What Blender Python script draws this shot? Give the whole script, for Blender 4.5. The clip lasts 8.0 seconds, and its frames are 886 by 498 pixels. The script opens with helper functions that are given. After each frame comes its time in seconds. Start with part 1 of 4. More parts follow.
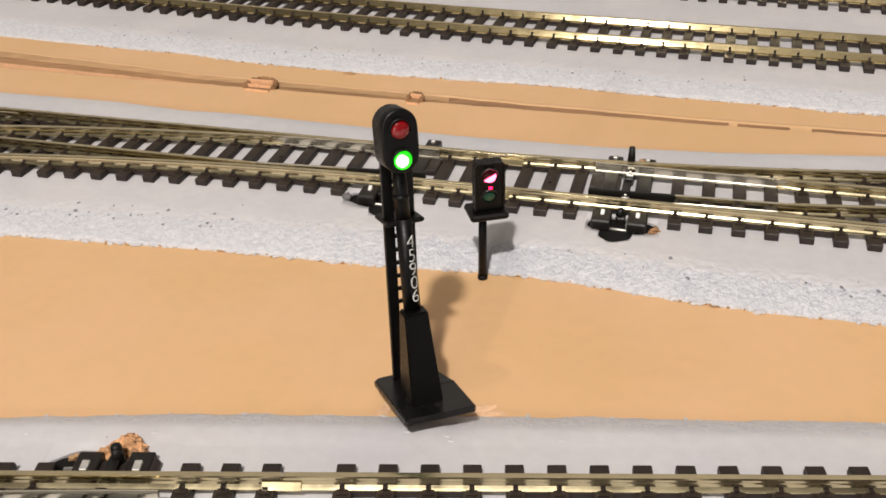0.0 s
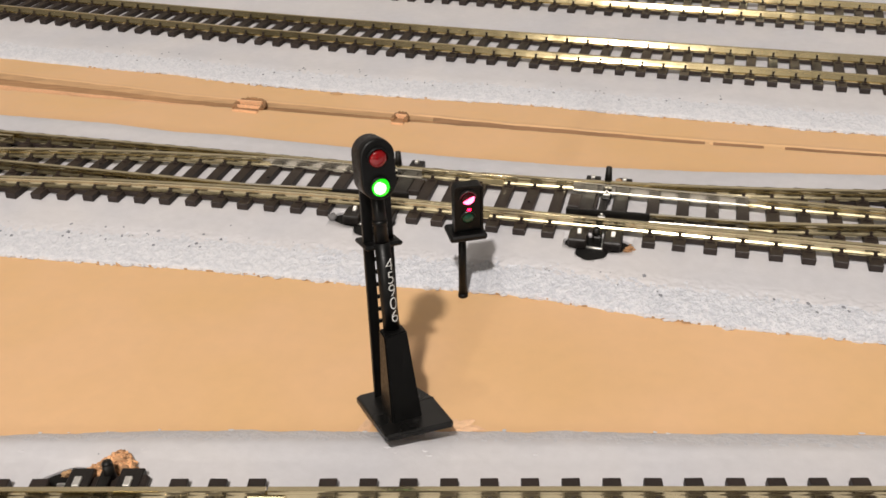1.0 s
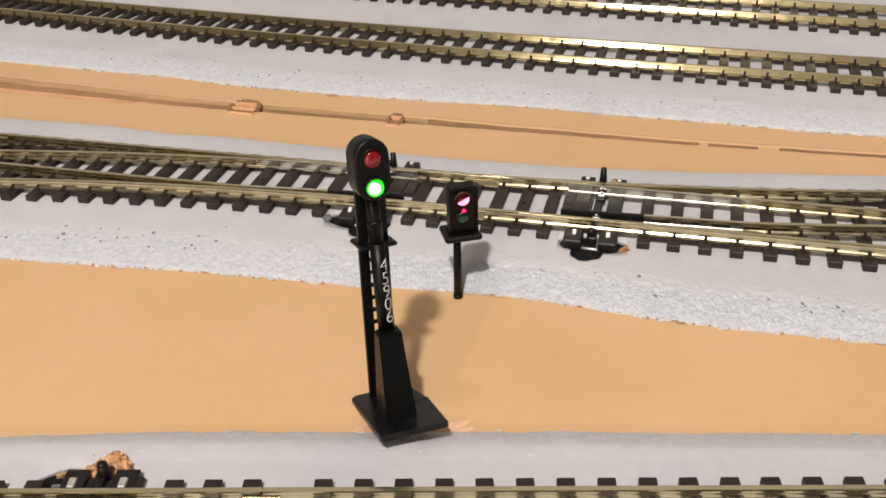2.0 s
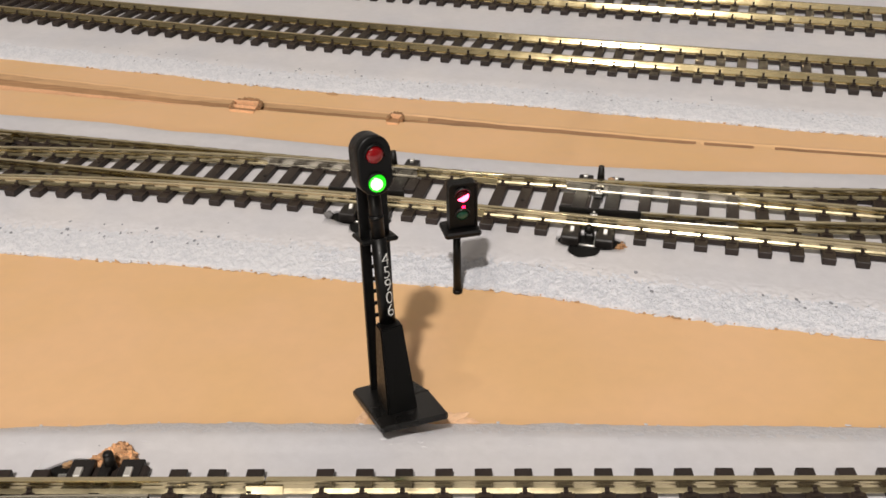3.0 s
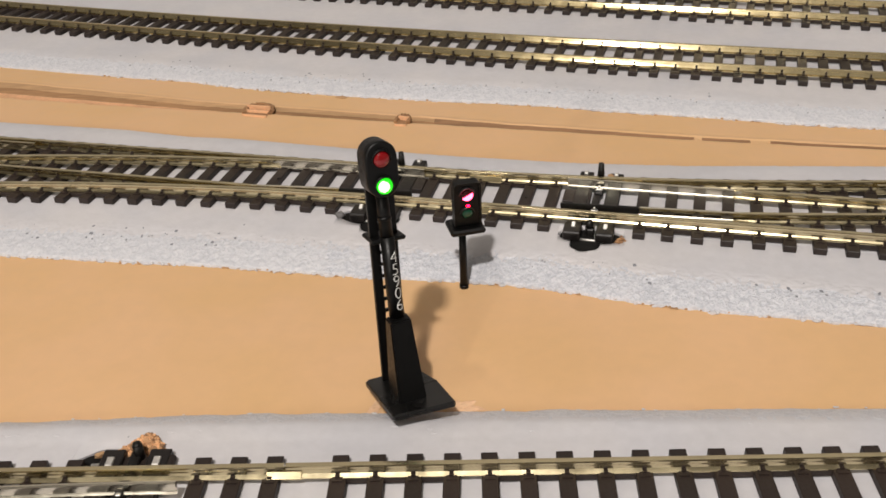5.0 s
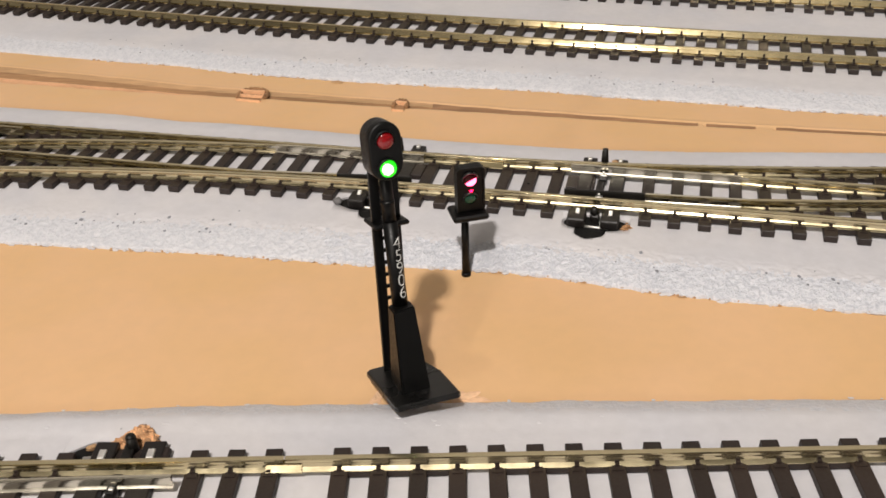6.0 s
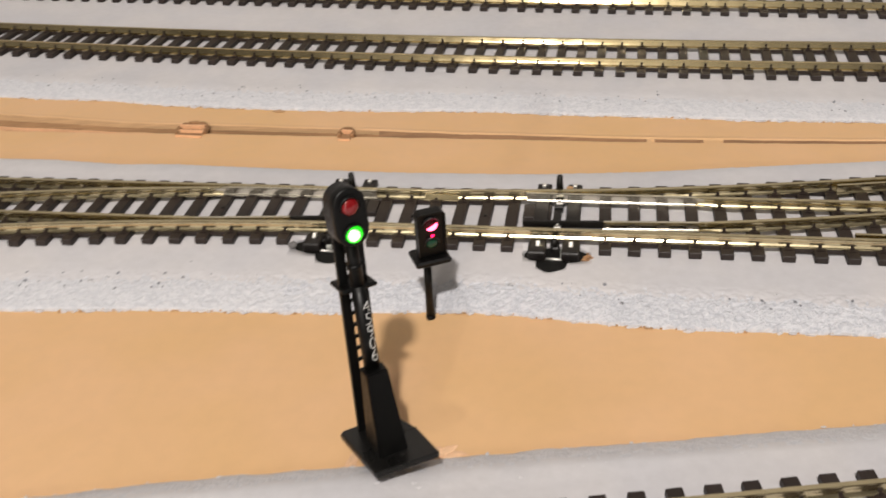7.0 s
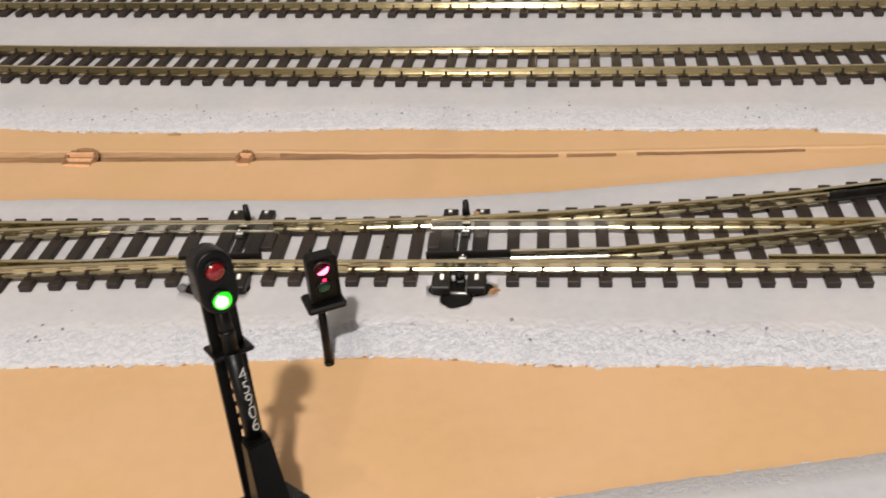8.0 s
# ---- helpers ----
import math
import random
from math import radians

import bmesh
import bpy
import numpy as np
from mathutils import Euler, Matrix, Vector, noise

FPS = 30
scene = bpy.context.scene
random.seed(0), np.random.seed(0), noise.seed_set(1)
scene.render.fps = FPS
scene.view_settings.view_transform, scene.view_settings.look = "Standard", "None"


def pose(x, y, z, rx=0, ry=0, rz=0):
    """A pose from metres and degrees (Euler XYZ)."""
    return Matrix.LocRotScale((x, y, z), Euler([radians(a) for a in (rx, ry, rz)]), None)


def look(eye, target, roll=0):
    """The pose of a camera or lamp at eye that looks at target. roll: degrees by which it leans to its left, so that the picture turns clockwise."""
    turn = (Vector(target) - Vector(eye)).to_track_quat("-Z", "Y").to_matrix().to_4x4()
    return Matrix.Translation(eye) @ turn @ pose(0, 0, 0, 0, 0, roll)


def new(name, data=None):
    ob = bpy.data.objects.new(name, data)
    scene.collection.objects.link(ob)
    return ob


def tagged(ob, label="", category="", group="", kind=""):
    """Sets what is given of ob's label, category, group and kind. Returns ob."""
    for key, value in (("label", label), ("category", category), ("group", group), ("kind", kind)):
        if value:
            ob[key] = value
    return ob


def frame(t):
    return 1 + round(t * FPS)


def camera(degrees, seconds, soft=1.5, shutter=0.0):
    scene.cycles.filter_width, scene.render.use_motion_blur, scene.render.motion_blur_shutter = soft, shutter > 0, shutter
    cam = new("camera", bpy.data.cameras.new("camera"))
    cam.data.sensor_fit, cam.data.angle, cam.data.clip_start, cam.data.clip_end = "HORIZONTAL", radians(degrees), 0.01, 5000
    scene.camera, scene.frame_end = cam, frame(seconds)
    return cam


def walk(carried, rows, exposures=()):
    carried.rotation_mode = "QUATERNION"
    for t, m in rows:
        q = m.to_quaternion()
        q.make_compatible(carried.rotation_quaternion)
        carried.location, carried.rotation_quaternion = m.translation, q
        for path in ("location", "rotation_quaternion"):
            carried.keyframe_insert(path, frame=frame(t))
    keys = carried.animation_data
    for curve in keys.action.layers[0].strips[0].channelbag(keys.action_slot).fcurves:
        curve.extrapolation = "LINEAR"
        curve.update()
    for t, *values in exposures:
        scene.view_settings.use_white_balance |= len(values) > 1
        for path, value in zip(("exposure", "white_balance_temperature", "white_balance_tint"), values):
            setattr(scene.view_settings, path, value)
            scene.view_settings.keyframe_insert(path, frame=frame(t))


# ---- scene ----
# ---- camera and its walk: seconds, eye in metres, yaw, pitch, lean to the right ----
cam = camera(49.08, 8.0, soft=1.6, shutter=0.35)
PATH = [
    (0, (0.03861, 0.00884, 0.12159), 11.501, -32.220, 1.972),
    (0.5, (0.04199, 0.00884, 0.12299), 11.330, -31.996, 2.068),
    (1, (0.04280, 0.00466, 0.12748), 11.145, -31.734, 2.108),
    (1.5, (0.04456, 0.00390, 0.12694), 11.013, -31.604, 2.129),
    (1.7, (0.04404, 0.00459, 0.12695), 10.932, -31.594, 2.163),
    (2.8, (0.04232, 0.00162, 0.12846), 10.724, -31.528, 1.846),
    (3, (0.04323, 0.00094, 0.12806), 10.710, -31.557, 1.826),
    (3.5, (0.04307, -0.00020, 0.12896), 10.842, -31.465, 1.824),
    (4, (0.04437, -0.00120, 0.12962), 10.818, -31.400, 1.878),
    (4.2, (0.04734, -0.00193, 0.13041), 10.807, -31.344, 2.098),
    (5.3, (0.04490, -0.00837, 0.13438), 11.774, -31.917, 3.500),
    (5.4, (0.04209, -0.00640, 0.12880), 11.700, -31.960, 3.060),
    (5.5, (0.04053, -0.00673, 0.12573), 11.746, -32.221, 3.051),
    (5.6, (0.03985, -0.00560, 0.12420), 11.640, -32.240, 3.020),
    (5.7, (0.04091, -0.00580, 0.12779), 11.448, -32.240, 3.060),
    (5.8, (0.04193, -0.00490, 0.12940), 11.248, -32.302, 2.937),
    (6, (0.04244, -0.00323, 0.12975), 10.892, -32.335, 2.845),
    (6.5, (0.04126, -0.00263, 0.13362), 9.279, -32.346, 3.013),
    (6.8, (0.03634, -0.00197, 0.13862), 7.911, -32.787, 3.368),
    (7, (0.03559, 0.00649, 0.13954), 6.464, -33.451, 3.877),
    (7.2, (0.03645, 0.01711, 0.13388), 4.722, -33.923, 3.989),
    (7.3, (0.04067, 0.02293, 0.12954), 4.188, -34.135, 3.823),
    (7.5, (0.04485, 0.02754, 0.12754), 3.091, -34.011, 3.929),
    (7.7, (0.04249, 0.02265, 0.13651), 3.548, -34.802, 4.715),
    (8, (0.04542, 0.02467, 0.14163), 2.583, -34.588, 4.005),
]

def eye_pose(e, yaw, pitch, lean):
    a, b = radians(yaw), radians(pitch)
    way = Vector((-math.sin(a) * math.cos(b), math.cos(a) * math.cos(b), math.sin(b)))
    return look(Vector(e), Vector(e) + way, -lean)


walk(cam, [(t, eye_pose(e, a, b, c)) for t, e, a, b, c in PATH],
     [(0.0, 0.03), (1.5, 0.02), (3.0, -0.05), (4.2, -0.06), (5.3, -0.14), (5.5, -0.04), (6.5, 0.02), (7.0, -0.05), (7.3, -0.08), (7.5, 0.0), (8.0, 0.0)])

# ---- light: one warm room lamp above and in front of the layout, an added low lamp for the rails' highlights, and the room they light ----
world = bpy.data.worlds.new("room_air")
world.use_nodes = True
world.node_tree.nodes["Background"].inputs[0].default_value = (1.0, 0.95, 0.92, 1)
world.node_tree.nodes["Background"].inputs[1].default_value = 0.03
scene.world = world
bulb = bpy.data.lights.new("room_lamp", "POINT")
bulb.energy, bulb.color, bulb.shadow_soft_size = 84.5, (1.0, 0.938, 0.885), 0.04
new("room_lamp", bulb).location = (-0.025, -0.68, 1.36)
# unseen lamp, added low behind the camera for the highlights on the rails
bulb = bpy.data.lights.new("rail_highlight_lamp", "POINT")
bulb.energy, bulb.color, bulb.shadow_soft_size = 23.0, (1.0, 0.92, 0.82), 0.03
new("rail_highlight_lamp", bulb).location = (-0.352, -1.38, 0.60)

# ---- materials ----
MM = 0.001


def mat(name, color, rough=0.5, metal=0.0, grain=900.0, vary=0.10, bump=0.0, stain=0.0, stain_color=(0, 0, 0), coat=0.0, dist=0.0002, per_object=0.0, spec=0.5, per_island=0.0, stretch=(1, 1, 1), drift=None):
    m = bpy.data.materials.new(name)
    m.use_nodes = True
    nt = m.node_tree
    b = nt.nodes["Principled BSDF"]
    co = nt.nodes.new("ShaderNodeTexCoord")
    fine = nt.nodes.new("ShaderNodeTexNoise")
    fine.inputs["Scale"].default_value, fine.inputs["Detail"].default_value = grain, 5.0
    wide = nt.nodes.new("ShaderNodeTexNoise")
    wide.inputs["Scale"].default_value, wide.inputs["Detail"].default_value = grain * 0.07, 3.0
    place = nt.nodes.new("ShaderNodeMapping")
    place.inputs["Scale"].default_value = stretch
    nt.links.new(co.outputs["Object"], place.inputs["Vector"])
    for n in (fine, wide):
        nt.links.new(place.outputs["Vector"], n.inputs["Vector"])
    add = nt.nodes.new("ShaderNodeMath")
    add.operation = "ADD"
    nt.links.new(fine.outputs["Fac"], add.inputs[0])
    nt.links.new(wide.outputs["Fac"], add.inputs[1])
    ramp = nt.nodes.new("ShaderNodeMapRange")
    ramp.inputs["From Min"].default_value, ramp.inputs["From Max"].default_value = 0.6, 1.4
    ramp.inputs["To Min"].default_value, ramp.inputs["To Max"].default_value = 1 - vary, 1 + vary
    nt.links.new(add.outputs[0], ramp.inputs["Value"])
    factor = ramp.outputs["Result"]
    if per_object:
        info = nt.nodes.new("ShaderNodeObjectInfo")
        r2 = nt.nodes.new("ShaderNodeMapRange")
        r2.inputs["To Min"].default_value, r2.inputs["To Max"].default_value = 1 - per_object, 1 + per_object
        nt.links.new(info.outputs["Random"], r2.inputs["Value"])
        mul = nt.nodes.new("ShaderNodeMath")
        mul.operation = "MULTIPLY"
        nt.links.new(factor, mul.inputs[0])
        nt.links.new(r2.outputs["Result"], mul.inputs[1])
        factor = mul.outputs[0]
    if per_island:
        geo = nt.nodes.new("ShaderNodeNewGeometry")
        r3 = nt.nodes.new("ShaderNodeMapRange")
        r3.inputs["To Min"].default_value, r3.inputs["To Max"].default_value = 1 - per_island, 1 + per_island * 0.6
        nt.links.new(geo.outputs["Random Per Island"], r3.inputs["Value"])
        mul = nt.nodes.new("ShaderNodeMath")
        mul.operation = "MULTIPLY"
        nt.links.new(factor, mul.inputs[0])
        nt.links.new(r3.outputs["Result"], mul.inputs[1])
        factor = mul.outputs[0]
    scale = nt.nodes.new("ShaderNodeVectorMath")
    scale.operation = "SCALE"
    scale.inputs[0].default_value = color
    if drift:
        # slow patches of a second tone of the same paint
        slow = nt.nodes.new("ShaderNodeTexNoise")
        slow.inputs["Scale"].default_value, slow.inputs["Detail"].default_value = grain * 0.09, 2.0
        nt.links.new(place.outputs["Vector"], slow.inputs["Vector"])
        span = nt.nodes.new("ShaderNodeMapRange")
        span.inputs["From Min"].default_value, span.inputs["From Max"].default_value = 0.38, 0.62
        nt.links.new(slow.outputs["Fac"], span.inputs["Value"])
        tone = nt.nodes.new("ShaderNodeMix")
        tone.data_type = "RGBA"
        tone.inputs["A"].default_value, tone.inputs["B"].default_value = (*color, 1), (*drift, 1)
        nt.links.new(span.outputs["Result"], tone.inputs["Factor"])
        nt.links.new(tone.outputs["Result"], scale.inputs[0])
    nt.links.new(factor, scale.inputs["Scale"])
    out = scale.outputs[0]
    if stain:
        spots = nt.nodes.new("ShaderNodeTexNoise")
        spots.inputs["Scale"].default_value, spots.inputs["Detail"].default_value = grain * 0.3, 4.0
        nt.links.new(co.outputs["Object"], spots.inputs["Vector"])
        cut = nt.nodes.new("ShaderNodeMapRange")
        cut.inputs["From Min"].default_value, cut.inputs["From Max"].default_value = 0.62, 0.72
        cut.inputs["To Max"].default_value = stain
        nt.links.new(spots.outputs["Fac"], cut.inputs["Value"])
        mix = nt.nodes.new("ShaderNodeMix")
        mix.data_type = "RGBA"
        mix.inputs["B"].default_value = (*stain_color, 1)
        nt.links.new(cut.outputs["Result"], mix.inputs["Factor"])
        nt.links.new(out, mix.inputs["A"])
        out = mix.outputs["Result"]
    nt.links.new(out, b.inputs["Base Color"])
    rr = nt.nodes.new("ShaderNodeMapRange")
    rr.inputs["From Min"].default_value, rr.inputs["From Max"].default_value = 0.3, 0.7
    rr.inputs["To Min"].default_value, rr.inputs["To Max"].default_value = max(rough - min(0.08, rough * 0.3), 0.03), min(rough + min(0.08, rough * 0.3), 1)
    nt.links.new(fine.outputs["Fac"], rr.inputs["Value"])
    nt.links.new(rr.outputs["Result"], b.inputs["Roughness"])
    b.inputs["Metallic"].default_value = metal
    b.inputs["Coat Weight"].default_value = coat
    b.inputs["Specular IOR Level"].default_value = spec
    if bump:
        bp = nt.nodes.new("ShaderNodeBump")
        bp.inputs["Strength"].default_value, bp.inputs["Distance"].default_value = bump, dist
        nt.links.new(fine.outputs["Fac"], bp.inputs["Height"])
        nt.links.new(bp.outputs["Normal"], b.inputs["Normal"])
    return m


def granular(name, light, dark, cell, bump, dist, contrast=1.0, rough=0.45):
    """Crumbly painted foam: grains at two sizes with darker gaps, clumped unevenly."""
    m = bpy.data.materials.new(name)
    m.use_nodes = True
    nt = m.node_tree
    b = nt.nodes["Principled BSDF"]
    co = nt.nodes.new("ShaderNodeTexCoord")

    def field(scale, detail, rough_=0.6):
        n = nt.nodes.new("ShaderNodeTexNoise")
        n.inputs["Scale"].default_value, n.inputs["Detail"].default_value, n.inputs["Roughness"].default_value = scale, detail, rough_
        nt.links.new(co.outputs["Object"], n.inputs["Vector"])
        return n.outputs["Fac"]

    def blend(a, b_, k):
        n = nt.nodes.new("ShaderNodeMath")
        n.operation = "MULTIPLY_ADD"
        n.inputs[1].default_value = k
        nt.links.new(b_, n.inputs[0])
        nt.links.new(a, n.inputs[2])
        return n.outputs[0]

    grain, lumps, clumps = field(cell, 2.0), field(cell * 0.42, 2.0), field(cell * 0.1, 3.0)
    height = blend(grain, lumps, 0.9)
    cut = nt.nodes.new("ShaderNodeMapRange")
    cut.interpolation_type = "SMOOTHSTEP"
    cut.inputs["From Min"].default_value, cut.inputs["From Max"].default_value = 0.88, 1.30
    cut.inputs["To Min"].default_value, cut.inputs["To Max"].default_value = contrast, 0.0
    nt.links.new(blend(height, clumps, 0.3), cut.inputs["Value"])
    mix = nt.nodes.new("ShaderNodeMix")
    mix.data_type = "RGBA"
    mix.inputs["A"].default_value, mix.inputs["B"].default_value = (*light, 1), (*dark, 1)
    nt.links.new(cut.outputs["Result"], mix.inputs["Factor"])
    nt.links.new(mix.outputs["Result"], b.inputs["Base Color"])
    b.inputs["Roughness"].default_value = rough
    bp = nt.nodes.new("ShaderNodeBump")
    bp.inputs["Strength"].default_value, bp.inputs["Distance"].default_value = bump, dist
    nt.links.new(height, bp.inputs["Height"])
    nt.links.new(bp.outputs["Normal"], b.inputs["Normal"])
    return m


def glow(name, color, strength, base):
    m = mat(name, base, 0.15, vary=0.02)
    b = m.node_tree.nodes["Principled BSDF"]
    b.inputs["Emission Color"].default_value = (*color, 1)
    b.inputs["Emission Strength"].default_value = strength
    return m


M_BOARD = mat("tan_painted_board", (0.69, 0.43, 0.212), 0.55, grain=260, vary=0.05, bump=0.12, dist=0.0002, drift=(0.715, 0.445, 0.238))
M_GROOVE = mat("bare_filler_in_joint", (0.47, 0.285, 0.145), 0.9, grain=900, vary=0.3, bump=0.5, stretch=(0.12, 1, 1))
M_DIRT = mat("dirt_in_joint", (0.33, 0.18, 0.085), 0.95, grain=900, vary=0.45, bump=0.5, stretch=(0.12, 1, 1))
M_SLIT = mat("dark_slit_in_joint", (0.28, 0.155, 0.08), 0.95, grain=900, vary=0.4, stretch=(0.12, 1, 1))
M_SCUFF = mat("scuffed_pale_paint", (0.75, 0.48, 0.29), 0.8, grain=900, vary=0.2, bump=0.6)
M_TORN = mat("torn_board_fibre", (0.74, 0.41, 0.22), 0.85, grain=1400, vary=0.25, bump=0.8)
M_GREY = mat("grey_painted_underlay", (0.615, 0.595, 0.605), 0.62, grain=420, vary=0.07, bump=0.3, stain=0.0, dist=0.0003, drift=(0.575, 0.565, 0.59))
M_ROUGH = granular("grey_painted_rough_bevel", (0.645, 0.65, 0.69), (0.43, 0.45, 0.505), 1750, 0.65, 0.0007, 0.6, 0.42)
M_SOFT = granular("grey_painted_soft_bevel", (0.62, 0.62, 0.65), (0.46, 0.475, 0.52), 1150, 0.6, 0.0006, 0.5, 0.45)

M_SPECK = mat("dark_pit_lump", (0.24, 0.245, 0.27), 0.8)
M_PLASTIC = mat("dark_brown_sleeper_plastic", (0.0215, 0.0130, 0.0098), 0.58, grain=1500, vary=0.25, bump=0.25, per_object=0.18)
M_BLACK = mat("black_signal_plastic", (0.0026, 0.0026, 0.0026), 0.42, grain=1200, vary=0.2, bump=0.08, spec=0.25)
M_GLOSS = mat("glossy_black_base_plastic", (0.006, 0.0058, 0.0055), 0.30, grain=140, vary=0.08, spec=0.42)
M_HOOD = mat("black_hood_plastic", (0.02, 0.02, 0.02), 0.3, vary=0.1)
M_BLOB = mat("dull_grey_paint_blob", (0.13, 0.125, 0.125), 0.75, grain=900, vary=0.15, bump=0.4)
M_BLACK2 = mat("black_motor_plastic", (0.010, 0.009, 0.008), 0.42, grain=1200, vary=0.3, bump=0.2, spec=0.28)
M_TOE = mat("near_black_sleeper_plastic", (0.013, 0.0105, 0.0095), 0.45, grain=1500, vary=0.25, bump=0.25, per_object=0.15, spec=0.3)
M_HOLE_DARK = mat("dull_black_hole_fill", (0.008, 0.0075, 0.007), 0.75, grain=900, vary=0.3, bump=0.3, spec=0.2)
M_RAIL = mat("nickel_silver_rail", (0.72, 0.61, 0.37), 0.12, 1.0, grain=260, vary=0.10, bump=0.02)
M_DULL = mat("tarnished_nickel_silver_rail", (0.68, 0.59, 0.38), 0.18, 1.0, grain=260, vary=0.14, bump=0.02)
M_BLADE = mat("bright_steel_blade", (0.82, 0.77, 0.64), 0.20, 1.0, grain=260, vary=0.08, bump=0.02)
M_TAB = mat("bright_tin_tab", (0.88, 0.86, 0.82), 0.55, 1.0, grain=1500, vary=0.08, bump=0.1)
M_CLEAR = mat("cloudy_clear_plastic", (0.42, 0.43, 0.40), 0.22, grain=700, vary=0.3, bump=0.2)
M_CORK = mat("bare_cork_crumb", (0.60, 0.33, 0.165), 0.9, grain=700, vary=0.4, bump=1.0, dist=0.0004, per_island=0.65)
M_WHITE = mat("white_print", (0.66, 0.66, 0.64), 0.6, vary=0.02)
M_RED_OFF = mat("red_lens", (0.20, 0.003, 0.005), 0.08, grain=300, vary=0.05, coat=0.8, spec=0.4)
M_GREEN_OFF = mat("dark_green_lens", (0.006, 0.055, 0.03), 0.2, vary=0.05, coat=0.5)
M_GREEN_ON = glow("lit_green_lens", (0.02, 1.0, 0.012), 1.0, (0.02, 0.3, 0.02))
M_GREEN_CORE = glow("lit_green_core", (0.40, 1.0, 0.33), 3.2, (0.1, 0.6, 0.1))
M_RED_DIM = glow("dim_red_lens", (1.0, 0.002, 0.02), 0.01, (0.02, 0.001, 0.002))
M_RED_GLINT = glow("red_glint_glow", (1.0, 0.003, 0.03), 20.0, (0.3, 0.01, 0.02))
M_RED_CORE = glow("lit_red_core", (1.0, 0.085, 0.185), 9.0, (0.6, 0.05, 0.08))
# pale only so that the rail tops have something bright to reflect
M_PALE = mat("pale_reflector_wall", (0.42, 0.405, 0.385), 0.8, grain=60, vary=0.04)
M_WALL = mat("taupe_wall_paint", (0.13, 0.125, 0.115), 0.8, grain=60, vary=0.04)


# ---- mesh helpers, in millimetres ----
def link(name, bm, material, parent=None, label="", smooth=False):
    """One bmesh, drawn in millimetres, as one mesh object."""
    me = bpy.data.meshes.new(name)
    bmesh.ops.recalc_face_normals(bm, faces=bm.faces)
    bmesh.ops.scale(bm, vec=(MM, MM, MM), verts=bm.verts)
    bm.to_mesh(me)
    bm.free()
    for m in material if isinstance(material, (list, tuple)) else [material]:
        me.materials.append(m)
    for p in me.polygons:
        p.use_smooth = smooth and len(p.vertices) < 5
    ob = new(name, me)
    ob.parent = parent
    if label:
        ob["label"] = label
    return ob


def part(name, bm, material, parent, label="", smooth=False):
    return link(name, bm, material, parent, label, smooth)


def empty(name, m=None):
    ob = new(name)
    ob.empty_display_size = 0.005
    if m is not None:
        ob.matrix_basis = m
    return ob


def box(bm, x0, x1, y0, y1, z0, z1, bevel=0.0, m=None):
    r = bmesh.ops.create_cube(bm, size=1, matrix=Matrix.LocRotScale(((x0 + x1) / 2, (y0 + y1) / 2, (z0 + z1) / 2), None, (x1 - x0, y1 - y0, z1 - z0)))
    vs = r["verts"]
    if bevel:
        es = list({e for v in vs for e in v.link_edges})
        vs = list({v for f in bmesh.ops.bevel(bm, geom=es, offset=bevel, segments=1, affect="EDGES")["faces"] for v in f.verts} | {v for v in vs if v.is_valid})
    if m is not None:
        bmesh.ops.transform(bm, matrix=m, verts=vs)
    return vs


def tube(bm, a, b, ra, rb=None, n=12):
    a, b = Vector(a), Vector(b)
    q = (b - a).to_track_quat("Z", "Y")
    r = bmesh.ops.create_cone(bm, cap_ends=True, segments=n, radius1=ra, radius2=ra if rb is None else rb, depth=(b - a).length)
    bmesh.ops.transform(bm, matrix=Matrix.Translation((a + b) / 2) @ q.to_matrix().to_4x4(), verts=r["verts"])
    return r["verts"]


def lump(bm, at, size, seed, rough=0.35, sub=2):
    r = bmesh.ops.create_icosphere(bm, subdivisions=sub, radius=1)
    for v in r["verts"]:
        k = 1 + rough * noise.noise(v.co * 1.7 + Vector((seed * 7.3, seed, 0)))
        v.co = Vector((v.co.x * size[0] * k + at[0], v.co.y * size[1] * k + at[1], v.co.z * size[2] * k + at[2]))
    return r["verts"]


def sweep(bm, profile, path, ease=1.0):
    """A closed profile (across, up) carried along a line of (x, y, z)."""
    rings = []
    pts = [Vector(p) for p in path]
    for i, p in enumerate(pts):
        d = (pts[min(i + 1, len(pts) - 1)] - pts[max(i - 1, 0)])
        d.z = 0
        d.normalize()
        side = Vector((-d.y, d.x, 0))
        k = ease if i == 0 else 1.0
        rings.append([bm.verts.new(p + side * a * k + Vector((0, 0, max(h, (1 - k) * 0.6)))) for a, h in profile])
    n = len(profile)
    for r0, r1 in zip(rings, rings[1:]):
        for i in range(n):
            bm.faces.new((r0[i], r0[(i + 1) % n], r1[(i + 1) % n], r1[i]))
    bm.faces.new(rings[0])
    bm.faces.new(rings[-1][::-1])


def lerp(table, x):
    """y at x on a line of (x, y), carried on straight past its ends."""
    if x <= table[0][0]:
        a, b = table[0], table[1]
    elif x >= table[-1][0]:
        a, b = table[-2], table[-1]
    else:
        a, b = next((p, q) for p, q in zip(table, table[1:]) if p[0] <= x <= q[0])
    return a[1] + (b[1] - a[1]) * (x - a[0]) / (b[0] - a[0])


def stations(lo, hi, step, far):
    """Close steps between lo and hi, long ones out to far on both sides."""
    xs = [-far, -far * 0.6, lo - 120, lo - 50, lo - 20]
    x = lo
    while x <= hi:
        xs.append(x)
        x += step
    return xs + [hi + 20, hi + 50, hi + 120, far * 0.6, far]


